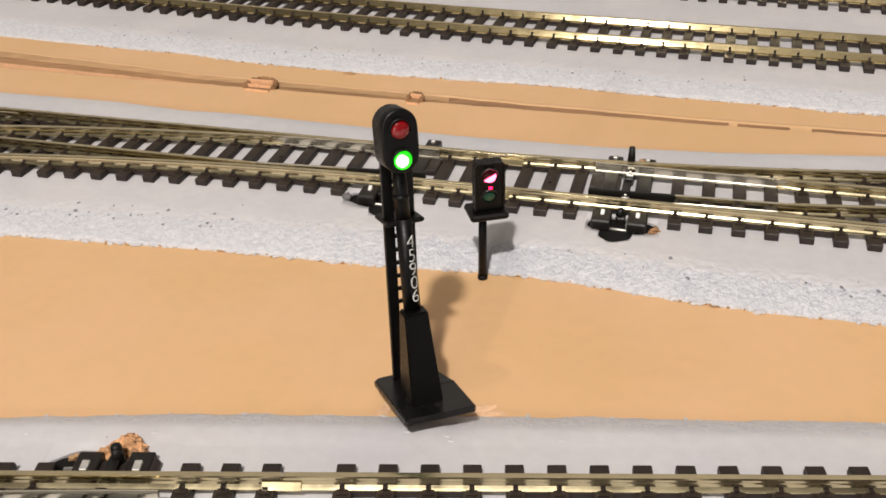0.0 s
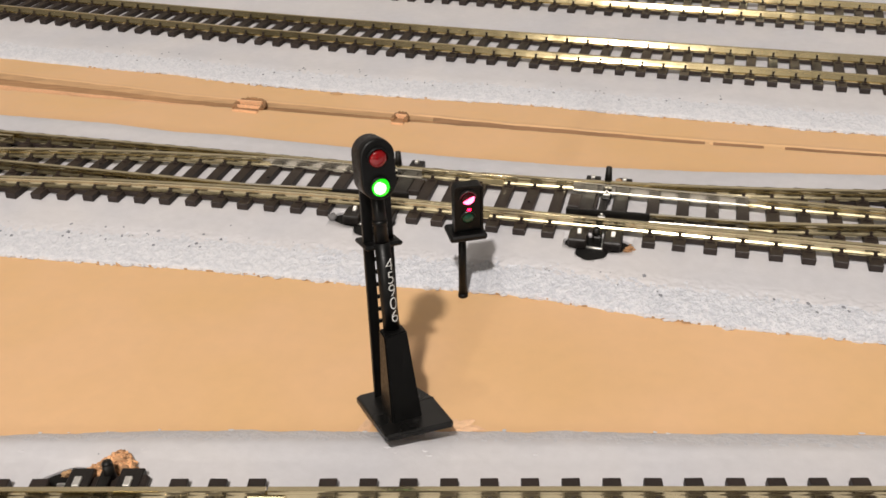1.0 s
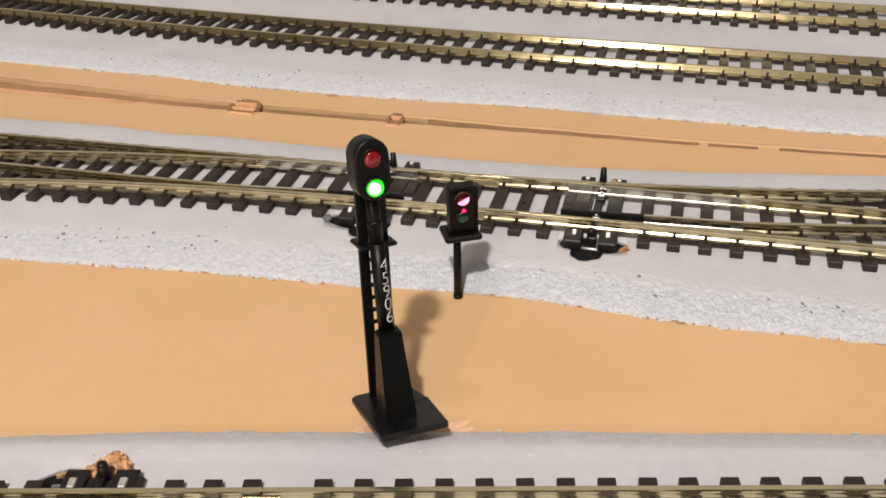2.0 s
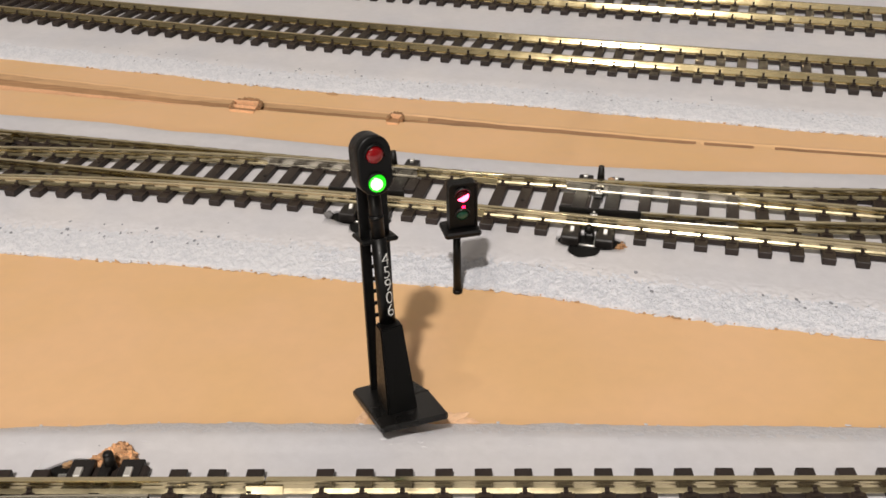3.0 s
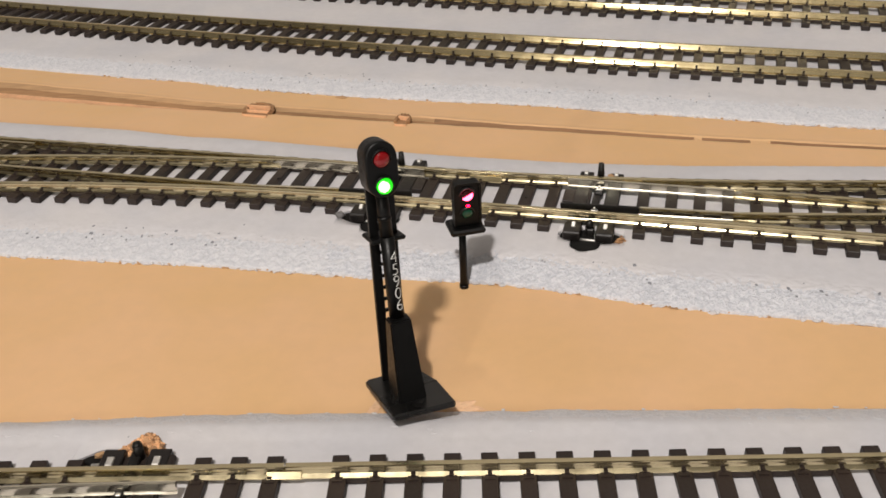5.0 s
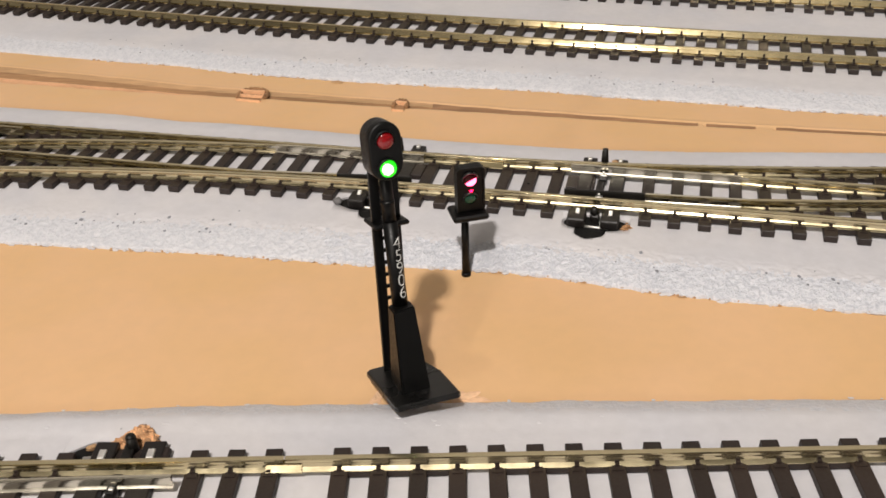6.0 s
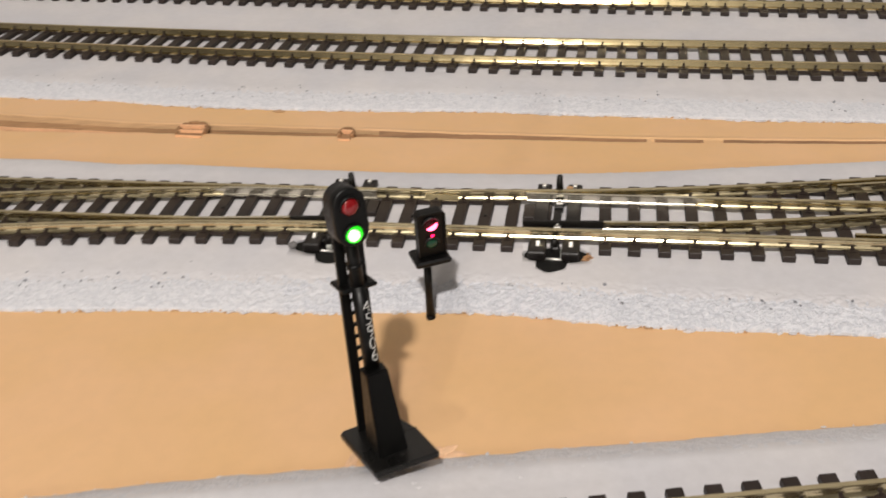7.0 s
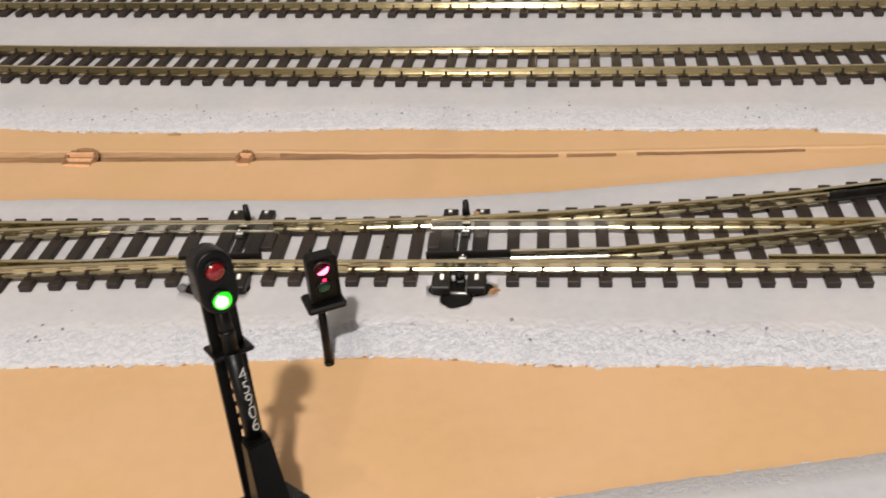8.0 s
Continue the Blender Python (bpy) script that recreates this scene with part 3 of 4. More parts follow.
def turnout(side, start, radius, toe, tip, joint_u, end_u, label, seed, sleepers):
    """side +1: leaves to the right along the line and bends away; -1: leaves to the left and bends to the front.
    u runs along the straight route, away from the toe, v across it; the branch bends to +v in its own frame."""
    rnd = random.Random(seed)
    thing = tagged(empty("turnout"), label, "turnout", group="turnouts")

    def at(u, v, z=0.0):
        return mid(side * u, side * v, z)

    def off(u):
        return max(u - start, 0) ** 2 / (2 * radius)

    def run(lo, hi, v, bend, step=5.0):
        n = max(int((hi - lo) / step), 2)
        return [at(lo + (hi - lo) * i / n, v + (off(lo + (hi - lo) * i / n) if bend else 0), SLEEPER) for i in range(n + 1)]

    def rail(name, pts, profile, material, lab, ease=1.0):
        bm = bmesh.new()
        sweep(bm, profile, pts, ease)
        return part(name, bm, material, thing, lab)

    rail("stock_rail", run(joint_u, end_u, -HALF, False), TPROFILE, M_DULL, "straight nickel-silver stock rail")
    rail("stock_rail", run(joint_u, end_u, HALF, True), TPROFILE, M_DULL, "curved nickel-silver stock rail")
    # the far blade lies closed against its stock rail, the near one stands open
    heel = tip + 46
    us = [tip + (heel - tip) * i / 10 for i in range(11)]
    closed = [at(u, HALF + min(0.0, off(u) - 1.02) if side > 0 else -HALF + max(1.02, off(u)), SLEEPER - 0.06) for u in us]
    rail("blade", closed, BLADE, M_BLADE, "bright steel switch blade")
    n = 9
    ends = (-HALF + 3.5, -HALF + off(heel)) if side > 0 else (HALF - 3.5, HALF)
    opened = [at(tip + (heel - tip) * i / n, ends[0] + (ends[1] - ends[0]) * i / n, SLEEPER) for i in range(n + 1)]
    k = 4
    # the steel tip's dark reflection is put in as black plastic colour
    rail("blade", opened[:k + 1], BLADE, M_BLACK2, "tip of the open switch blade, its dark reflection put in as black")
    rail("blade", opened[k:], BLADE, M_BLADE, "bright steel switch blade")
    frog = start + math.sqrt(2 * radius * 2 * HALF)
    rail("closure_rail", run(heel - 2.0, frog - 4, HALF, False), TPROFILE, M_DULL, "nickel-silver closure rail", 0.5)
    rail("closure_rail", run(heel - 2.0, frog - 4, -HALF, True), TPROFILE, M_DULL, "nickel-silver closure rail", 0.5)
    rail("closure_rail", run(frog + 4, end_u, HALF, False), TPROFILE, M_DULL, "nickel-silver rail past the frog")
    rail("closure_rail", run(frog + 4, end_u, -HALF, True), TPROFILE, M_DULL, "nickel-silver rail past the frog")
    bm = bmesh.new()
    sweep(bm, [(-1.6, 0), (1.6, 0), (1.4, 2.5), (-1.4, 2.5)], run(frog - 4, frog + 4, HALF, False))
    part("frog", bm, M_BLACK2, thing, "black plastic frog")
    rail("check_rail", run(frog - 36, frog - 16, HALF - 2.3, True), BLADE, M_DULL, "short check rail")
    rail("check_rail", run(frog - 16, frog + 14, HALF - 2.3, True), BLADE, M_BLACK2, "blackened end of the check rail")
    rail("check_rail", run(frog - 36, frog + 14, -HALF + 2.3, False), BLADE, M_DULL, "short check rail")
    # sleepers widen towards the branch
    for i, (u, pitch) in enumerate(sleepers):
        if u < end_u - 2:
            hi = (14.6 if side > 0 else 13.7) + off(u) * (1.0 if u > 30 else 0.6)
            rails = [-HALF, HALF + off(u)] + ([HALF, -HALF + off(u)] if heel < u < frog - 5 else [])
            me = sleeper_mesh(-13.7 if side > 0 else -14.6, hi, rails)
            p = at(u, 0)
            put_sleeper(me, p.x, p.y, MT + (math.pi if side < 0 else 0), thing, rnd)
            if u > joint_u + 4:
                for v, b in ((-HALF, 0), (HALF, 1)):
                    if i % 6 != 3:
                        bm = bmesh.new()
                        m = Matrix.Translation(at(u - pitch / 2, v + (off(u) if b else 0))) @ Matrix.Rotation(MT, 4, "Z")
                        box(bm, -pitch / 2, pitch / 2, -1.2, 1.2, 4.2, 5.42, 0, m)
                        part("sleeper_web", bm, M_PLASTIC, thing)
    if side > 0:
        for v in (-HALF, HALF):
            bm = bmesh.new()
            sweep(bm, JOINER, [at(-7.5 + i * 2.25, v, SLEEPER) for i in range(5)])
            part("rail_joiner", bm, M_RAIL, thing, "folded metal rail joiner")
    for u, v in ((9.7, 0.6), (62.8, -0.4), (113.9, 1.0)):
        bm = bmesh.new()
        p = at(u, v)
        tube(bm, (p.x, p.y, SLEEPER - 0.3), (p.x, p.y, SLEEPER + 0.28), 0.5, 0.42, 10)
        part("track_pin", bm, M_BLACK2, thing, "small dark track pin")
    # moulded plates and the two long tie-bar sleepers at the toe
    bm = bmesh.new()
    m = Matrix.Translation(at(0, 0)) @ Matrix.Rotation(MT + (math.pi if side < 0 else 0), 4, "Z")
    box(bm, toe - 9.0, toe - 1.6, *((0.9, HALF - 1.3) if side > 0 else (1.3 - HALF, -0.9)), 3.75, 5.3, 0.15, m)
    part("toe_plate", bm, M_PLASTIC, thing, "dark moulded plate at the switch toe")
    bm = bmesh.new()
    box(bm, toe - 1.0, toe + 1.0, -HALF - 4.5, HALF + 6.0, 4.5, 5.75, 0.15, m)
    box(bm, toe - 0.6, toe + 1.4, -HALF + 2.2, -HALF + 5.0, 5.7, 6.3, 0.1, m)
    box(bm, toe - 0.6, toe + 1.4, HALF - 4.2, HALF - 1.0, 5.7, 6.3, 0.1, m)
    bar = part("tie_bar", bm, M_BLACK2, thing, "black plastic tie bar")
    for v in (-HALF + 3.4, HALF - 2.4):
        bm = bmesh.new()
        box(bm, toe - 0.5, toe + 1.3, v - 0.5, v + 0.5, 6.25, 6.75, 0.1, m)
        box(bm, toe + 0.1, toe + 0.7, v - 0.3, v + 0.3, 6.7, 7.6, 0.1, m)
        part("clip", bm, M_TAB, bar, "bright metal clip under the blade")
    for v in (HALF + 5.2, -HALF - 3.6):
        bm = bmesh.new()
        p = at(toe, v)
        tube(bm, (p.x, p.y, 5.6), (p.x, p.y, 10.5 if v * side > 0 else 7.4), 1.1, 0.75, 12)
        part("nub", bm, M_BLACK2, bar, "black peg on the tie bar", True)
    for du in (-4.15, 4.15):
        bm = bmesh.new()
        box(bm, toe + du - 1.9, toe + du + 1.9, -END - (2.2 if side > 0 else 3.4), END + (3.4 if side > 0 else 2.2), 3.75, 5.6, 0.2, m)
        near = (-END - 2.2, -END + 3.2) if side > 0 else (END - 3.2, END + 2.2)
        box(bm, toe + du - 2.25, toe + du + 2.25, *near, 3.8, 6.2, 0.3, m)
        ob = part("toe_sleeper", bm, M_TOE, thing, "long sleeper beside the tie bar")
        for v in ((-END + 1.5, END + 1.9) if side > 0 else (-END - 1.9, END - 1.5)):
            bm = bmesh.new()
            k = rnd.uniform(-0.15, 0.15)
            tilt = Matrix.Translation((toe + du + k, v, 6.3 if v * side < 0 else 5.75)) @ Matrix.Rotation(math.radians(32 * side if v * side < 0 else 0), 4, "X")
            box(bm, -0.52, 0.52, -0.75, 0.75, -0.3, 0.55, 0.14, m @ tilt)
            part("tab", bm, M_TAB, ob, "bright bent metal tab")
    return thing


turnout(1, -21.0, 700.0, 28.5, 20.0, -3.0, 215.0, "right-leading turnout with bright blades on the grey underlay", 4, [(2.8, 6.9), (9.7, 6.9), (16.7, 7.0)] + [(40.9 + 7.307 * i, 7.307) for i in range(24)])
turnout(-1, 15.0, 800.0, 28.9, 20.8, 3.3, 240.0, "left-leading turnout with bright blades on the grey underlay", 6, [(4.4, 6.9), (11.3, 6.9), (18.0, 7.0)] + [(41.9 + 7.26 * i, 7.26) for i in range(27)])

# ---- the front line: a turnout whose toe shows, and the plain rails after it ----
FO, FD = Vector((-5.5, 115.55, 0)), Vector((1, 0.147, 0)).normalized()
FN = Vector((-FD.y, FD.x, 0))
FT = math.atan2(FD.y, FD.x)


def front(u, v, z=0.0):
    """v = 0 on the far rail, negative towards the near one."""
    return FO + FD * u + FN * v + Vector((0, 0, z))


def front_track():
    rnd = random.Random(12)
    thing = tagged(empty("turnout"), "front turnout and rails with a missing sleeper at the joint", "turnout", group="turnouts")
    for v in (0, -2 * HALF):
        for a, b in ((-230, -5.4), (-5.05, 230)):
            bm = bmesh.new()
            sweep(bm, TPROFILE, [front(a + (b - a) * i / 12, v, SLEEPER) for i in range(13)])
            part("rail", bm, M_DULL, thing, "bright nickel-silver rail")
        bm = bmesh.new()
        sweep(bm, JOINER, [front(-8.6 + i * 1.6, v, SLEEPER) for i in range(5)])
        part("rail_joiner", bm, M_DULL, thing, "folded metal rail joiner")
    for v, lo in ((-3.9, 0.0), (-2 * HALF + 0.6, 0.0)):
        bm = bmesh.new()
        sweep(bm, BLADE, [front(-24.5 - i * 6, v - (0.02 * i * i if v > -5 else -0.09 * i * i), SLEEPER) for i in range(9)])
        part("blade", bm, M_BLADE, thing, "bright steel switch blade")
    # sleepers: closer over the turnout, one missing at the joint
    us = [-21.8, -15.0, -8.1] + [4.4 + 6.98 * i for i in range(32)]
    me = sleeper_mesh(-2 * HALF - 5.1, 5.1, (0, -2 * HALF))
    for u in us:
        p = front(u, 0)
        put_sleeper(me, p.x, p.y, FT, thing, rnd)
    for i in range(16):
        u = -46.6 - 7.1 * i
        me2 = sleeper_mesh(-2 * HALF - 5.1 - i * 0.3, 5.1, (0, -2 * HALF))
        p = front(u, 0)
        put_sleeper(me2, p.x, p.y, FT, thing, rnd)
    for i in range(0, 31):
        if i % 5 == 3:
            continue
        for v in (0, -2 * HALF):
            bm = bmesh.new()
            m = Matrix.Translation(front(7.9 + 6.98 * i, v)) @ Matrix.Rotation(FT, 4, "Z")
            box(bm, -3.5, 3.5, -1.2, 1.2, 4.2, 5.42, 0, m)
            part("sleeper_web", bm, M_PLASTIC, thing)
    for u, v in ((-15.0, -9.6), (4.4, -8.4), (39.3, -8.8), (81.2, -9.3), (-22.0, -7.4)):
        bm = bmesh.new()
        p = front(u, v)
        tube(bm, (p.x, p.y, SLEEPER - 0.3), (p.x, p.y, SLEEPER + 0.28), 0.5, 0.42, 10)
        part("track_pin", bm, M_BLACK2, thing, "small dark track pin")
    m = Matrix.Translation(front(0, 0)) @ Matrix.Rotation(FT, 4, "Z")
    toe = -35.2
    bm = bmesh.new()
    box(bm, toe - 1.0, toe + 1.0, -2 * HALF - 6, 7.4, 4.5, 5.75, 0.15, m)
    box(bm, toe - 0.8, toe + 0.8, -6.0, -2.6, 5.7, 6.3, 0.1, m)
    bar = part("tie_bar", bm, M_BLACK2, thing, "black plastic tie bar")
    for v in (-5.0, -9.2):
        bm = bmesh.new()
        box(bm, toe - 0.4, toe + 0.6, v - 0.4, v + 0.4, 5.7, 6.5, 0.15, m)
        part("clip", bm, M_TAB, bar, "bright metal clip under the blade")
    bm = bmesh.new()
    p = front(toe + 0.5, 6.3)
    tube(bm, (p.x, p.y, 4.5), (p.x, p.y, 7.9), 1.1, 0.95)
    lump(bm, (p.x, p.y, 7.9), (0.95, 0.95, 0.6), 2, 0.05)
    part("nub", bm, M_BLACK2, bar, "black peg on the tie bar", True)
    for du in (-4.5, 4.5):
        bm = bmesh.new()
        box(bm, toe + du - 2.1, toe + du + 2.1, -2 * HALF - 7, 7.6, 3.75, 5.6, 0.2, m)
        ob = part("toe_sleeper", bm, M_TOE, thing, "long sleeper beside the tie bar")
        for v in (4.0, -2 * HALF - 4.0):
            bm = bmesh.new()
            box(bm, -0.68, 0.68, -1.1, 1.1, -0.3, 0.3, 0.12, m @ Matrix.Translation((toe + du, v, 5.75)) @ Matrix.Rotation(math.radians(4), 4, "X"))
            part("tab", bm, M_TAB, ob, "bright bent metal tab")
    bm = bmesh.new()
    box(bm, toe - 2.6, toe + 2.6, 1.2, 6.6, 3.75, 4.6, 0.15, m)
    tube(bm, front(toe + 6.9, 2.0, 4.6), front(toe + 6.9, 6.0, 4.6), 0.85, n=14)
    box(bm, toe - 5.0, toe + 4.0, -2 * HALF + 2, -5.5, 3.75, 4.9, 0.15, m)
    part("toe_plate", bm, M_PLASTIC, thing, "dark moulded plate at the switch toe")
    return thing


front_track()

# ---- holes in the underlay over the point motors, and what shows in them ----
def motor(at, turn, sign, label, size, bulge=None):
    """The top of a point motor in its hole: a black plate raised to give the hole its dark, a pin, a bright spring."""
    thing = tagged(empty("point_motor", pose(at[0] * MM, at[1] * MM, 0, 0, 0, math.degrees(turn))), label, "point motor", group="point motors")
    bm = bmesh.new()
    # raised near the rim, so its black stands in for shade deep in the hole
    for v in bmesh.ops.create_cone(bm, cap_ends=True, segments=28, radius1=1, radius2=1, depth=1)["verts"]:
        v.co = Vector((v.co.x * (size[0] - 0.45), v.co.y * (size[1] - 0.45), 1.8 + v.co.z * 3.3))
    if bulge:
        for v in bmesh.ops.create_cone(bm, cap_ends=True, segments=24, radius1=1, radius2=1, depth=1)["verts"]:
            v.co = Vector((bulge[0] + v.co.x * (bulge[2] - 0.4), bulge[1] + v.co.y * (bulge[3] - 0.4), 1.75 + v.co.z * 3.3))
    part("plate", bm, M_HOLE_DARK, thing, "black motor plate, raised to stand in for the dark of the hole")
    bm = bmesh.new()
    box(bm, -1.3, 0.6, 0.2 * sign, 3.0 * sign, 1.2, 5.5, 0.25) if sign > 0 else box(bm, -1.3, 0.6, -3.0, -0.2, 1.2, 5.5, 0.25)
    tube(bm, (-0.3, 1.4 * sign, 5.2), (-0.3, 1.4 * sign, 6.2), 0.6, 0.5)
    part("pin", bm, M_BLACK2, thing, "black actuating pin block")
    bm = bmesh.new()
    tube(bm, (-3.6, -1.9 * sign, 3.75), (3.2, -2.3 * sign, 3.75), 0.36, n=8)
    part("spring", bm, M_TAB, thing, "bright wire spring", True)
    bm = bmesh.new()
    box(bm, 0.9, 2.5, *sorted((-1.4 * sign, 1.6 * sign)), 3.2, 4.9, 0.3)
    part("slide", bm, M_CLEAR, thing, "cloudy grey plastic slide")
    return thing


for u, b, label in ((29.2, -1.2, "black point motor showing in a hole of the underlay"), (-30.6, 2.4, "black point motor in a hole beside the tall signal")):
    p, q = mid(u, -13.9), mid(u + b, -17.5)
    cut_hole(mid_underlay, (p.x, p.y), (8.5, 3.7), MT)
    cut_hole(mid_underlay, (q.x, q.y), (3.9, 4.1), MT)
    motor((p.x, p.y), MT, 1, label, (8.5, 3.7), (b, -3.6, 3.9, 4.1))
p = front(-40.5, 3.2)
cut_hole(front_underlay, (p.x, p.y), (8.6, 6.4), FT)
motor((p.x, p.y), FT, -1, "black point motor in a hole with cork crumbs", (8.6, 6.4))


def crumbs(at, spread, n, size, label, seed, z=TOP, material=M_CORK):
    rnd = random.Random(seed)
    bm = bmesh.new()
    for i in range(n):
        r = (rnd.random() ** 0.7) * spread
        a = rnd.uniform(0, 6.28)
        s = size * rnd.choice((0.4, 0.6, 0.8, 1.0, 1.5))
        lump(bm, (at[0] + r * math.cos(a), at[1] + r * 0.7 * math.sin(a), z + s * 0.5 + max(0, (1 - r / spread)) * size * 4.2), (s, s * rnd.uniform(0.6, 1), s * rnd.uniform(0.6, 0.9)), seed + i, 0.7, 1)
    return tagged(link("cork_crumbs", bm, material), label, "cork crumbs", kind="stuff")


def cork_mound(foot_a, foot_b, apex, n, seed):
    """Bare crumbly cork where the paint is broken away: grains heaped in a peaked patch."""
    rnd = random.Random(seed)
    bm = bmesh.new()
    for i in range(n):
        u, v = rnd.random(), rnd.random()
        if u + v > 1:
            u, v = 1 - u, 1 - v
        w = 1 - u - v
        x, y = (foot_a[k] * u + foot_b[k] * v + apex[k] * w + rnd.gauss(0, 0.22) for k in (0, 1))
        r = rnd.choice((0.22, 0.3, 0.4, 0.55))
        h = TOP - 0.2 + 1.9 * min(1.0, 3.2 * min(u + 0.15, v + 0.15, w + 0.05)) * rnd.uniform(0.55, 1.0)
        lump(bm, (x, y, h), (r * rnd.uniform(0.9, 1.7), r, r * rnd.uniform(0.7, 1.1)), seed + i, 0.8, 1)
    return tagged(link("cork_crumbs", bm, M_CORK), "orange crumbly cork heaped beside the tie bar peg", "cork crumbs", kind="stuff")


cork_mound((-46.3, 116.3), (-36.9, 119.2), (-41.9, 123.7), 620, 5)
crumbs((-48.8, 116.6), 1.6, 16, 0.6, "brown cork crumbs at the rim of the hole", 9, 2.2, M_GROOVE)
q = mid(28.3 + 3, HALF + 5.4)
crumbs((q.x, q.y), 1.6, 8, 0.7, "brown cork crumbs by the tie bar peg", 14, TOP, M_GROOVE)
bm = bmesh.new()
lump(bm, (-26.6, 212.0, 4.2), (1.25, 1.1, 1.1), 3, 0.4)
tagged(link("paint_blob", bm, M_BLOB, smooth=True), "round blob of grey paint at the hole's rim", "paint blob")
crumbs((-10.1, 103.8), 0.6, 5, 0.42, "brown crumbs on a front sleeper", 31, SLEEPER - 0.1, M_DIRT)
q = mid(28.3 + 8.6, -15.3)
crumbs((q.x, q.y), 1.2, 12, 0.6, "brown crumbs at the rim of the hole", 18, 2.7, M_DIRT)


# ---- tall two-lamp signal, tipped back with its base on the underlay's edge ----
def rounded(hw, z0, z1, n=10):
    """An upright capsule outline (x, z)."""
    out = []
    for i in range(n + 1):
        a = math.pi * i / n
        out.append((hw * math.cos(a), z1 - hw + hw * math.sin(a)))
    for i in range(n + 1):
        a = math.pi + math.pi * i / n
        out.append((hw * math.cos(a), z0 + hw + hw * math.sin(a)))
    return out


def slab(bm, outline, y0, y1, cx=0.0, edge=0.35):
    """An outline in (x, z) given depth from y0 to y1, with a rounded front edge."""
    cz = sum(z for _, z in outline) / len(outline)
    rings = []
    for y, k in ((y0, 1 - edge * 0.22), (y0 + edge * 0.35, 1 - edge * 0.06), (y0 + edge, 1.0), (y1, 1.0)):
        rings.append([bm.verts.new((cx + x * k, y, cz + (z - cz) * (1 - (1 - k) * 0.6))) for x, z in outline])
    n = len(outline)
    for a, b in zip(rings, rings[1:]):
        for i in range(n):
            bm.faces.new((a[i], a[(i + 1) % n], b[(i + 1) % n], b[i]))
    bm.faces.new(rings[0])
    bm.faces.new(rings[-1])


def lens_bm(x, y, z, r, bulge=0.55):
    bm = bmesh.new()
    vs = bmesh.ops.create_uvsphere(bm, u_segments=20, v_segments=10, radius=1)["verts"]
    for v in vs:
        v.co = Vector((x + v.co.x * r, y + v.co.y * r * bulge, z + v.co.z * r))
    return bm


def hood_bm(x, y, z, r, out, a0, a1, thick=0.3):
    """A curved shade over a lens: an arc of tube wall that stands out by `out`."""
    bm = bmesh.new()
    n, rings = 12, []
    for i in range(n + 1):
        a = a0 + (a1 - a0) * i / n
        o = out * (0.35 + 0.65 * math.sin(math.pi * i / n))
        rings.append([bm.verts.new((x + math.cos(a) * rr, yy, z + math.sin(a) * rr)) for rr, yy in ((r, y), (r + thick, y), (r + thick, y - o), (r, y - o))])
    for a, b in zip(rings, rings[1:]):
        for i in range(4):
            bm.faces.new((a[i], a[(i + 1) % 4], b[(i + 1) % 4], b[i]))
    bm.faces.new(rings[0])
    bm.faces.new(rings[-1])
    return bm


EX, EY, EZ = Vector((0.8323, 0.5521, -0.0494)), Vector((-0.5496, 0.8103, -0.2032)), Vector((-0.0721, 0.1963, 0.9779))
turn = Matrix((EX, EY, EZ)).transposed().to_4x4()
signal = tagged(empty("tall_signal", Matrix.Translation(Vector((7.2, 140.45, 5.1)) * MM) @ turn), "tall black plastic signal with a lit green lamp, tipped back", "signal")

bm = bmesh.new()
out = [(-6.5, -7.7), (-6.1, -8.5), (5.9, -9.5), (6.45, -9.0), (6.75, 0.9), (5.3, 7.6), (4.3, 8.8), (-5.8, 9.0), (-6.45, 8.4)]
rings = []
for z, k in ((-0.3, 1.0), (0.55, 1.0), (0.85, 0.955)):
    rings.append([bm.verts.new((x * k, y * (1 - (1 - k) * 0.6), z)) for x, y in out])
for a, b in zip(rings, rings[1:]):
    for i in range(9):
        bm.faces.new((a[i], a[(i + 1) % 9], b[(i + 1) % 9], b[i]))
bm.faces.new(rings[0])
bm.faces.new(rings[-1])
part("base", bm, M_GLOSS, signal, "glossy black rectangular base")
bm = bmesh.new()
box(bm, 2.2, 6.6, 0.65, 0.95, 0.7, 0.9)
part("seam", bm, M_BLACK2, signal)
# a dull black disc stands in for the shade inside a hole of the base
bm = bmesh.new()
tube(bm, (0.3, -6.0, 0.7), (0.3, -6.0, 1.0), 0.65, n=14)
part("screw_hole_disc", bm, M_HOLE_DARK, signal)
bm = bmesh.new()
lo = [(-3.9, -5.0), (2.1, -4.9), (2.7, 2.6), (-3.4, 2.6)]
hi = [(-3.1, -2.6), (1.45, -2.1), (1.75, 1.6), (-2.75, 1.4)]
vs = [bm.verts.new((x, y, 0)) for x, y in lo] + [bm.verts.new((x, y, 17.2)) for x, y in hi]
for i in range(4):
    bm.faces.new((vs[i], vs[(i + 1) % 4], vs[4 + (i + 1) % 4], vs[4 + i]))
bm.faces.new(vs[:4])
bm.faces.new(vs[4:])
bmesh.ops.bevel(bm, geom=list(bm.edges), offset=0.28, segments=2, affect="EDGES")
part("plinth", bm, M_BLACK, signal, "tapered square black plinth")
bm = bmesh.new()
tube(bm, (-0.45, 0.75, 16.8), (-0.75, 0.75, 34.0), 1.55, 1.42, 20)
tube(bm, (-0.75, 0.75, 34.0), (-0.95, 0.6, 44.5), 1.28, 1.12, 20)
part("post", bm, M_BLACK, signal, "round black post", True)
bm = bmesh.new()
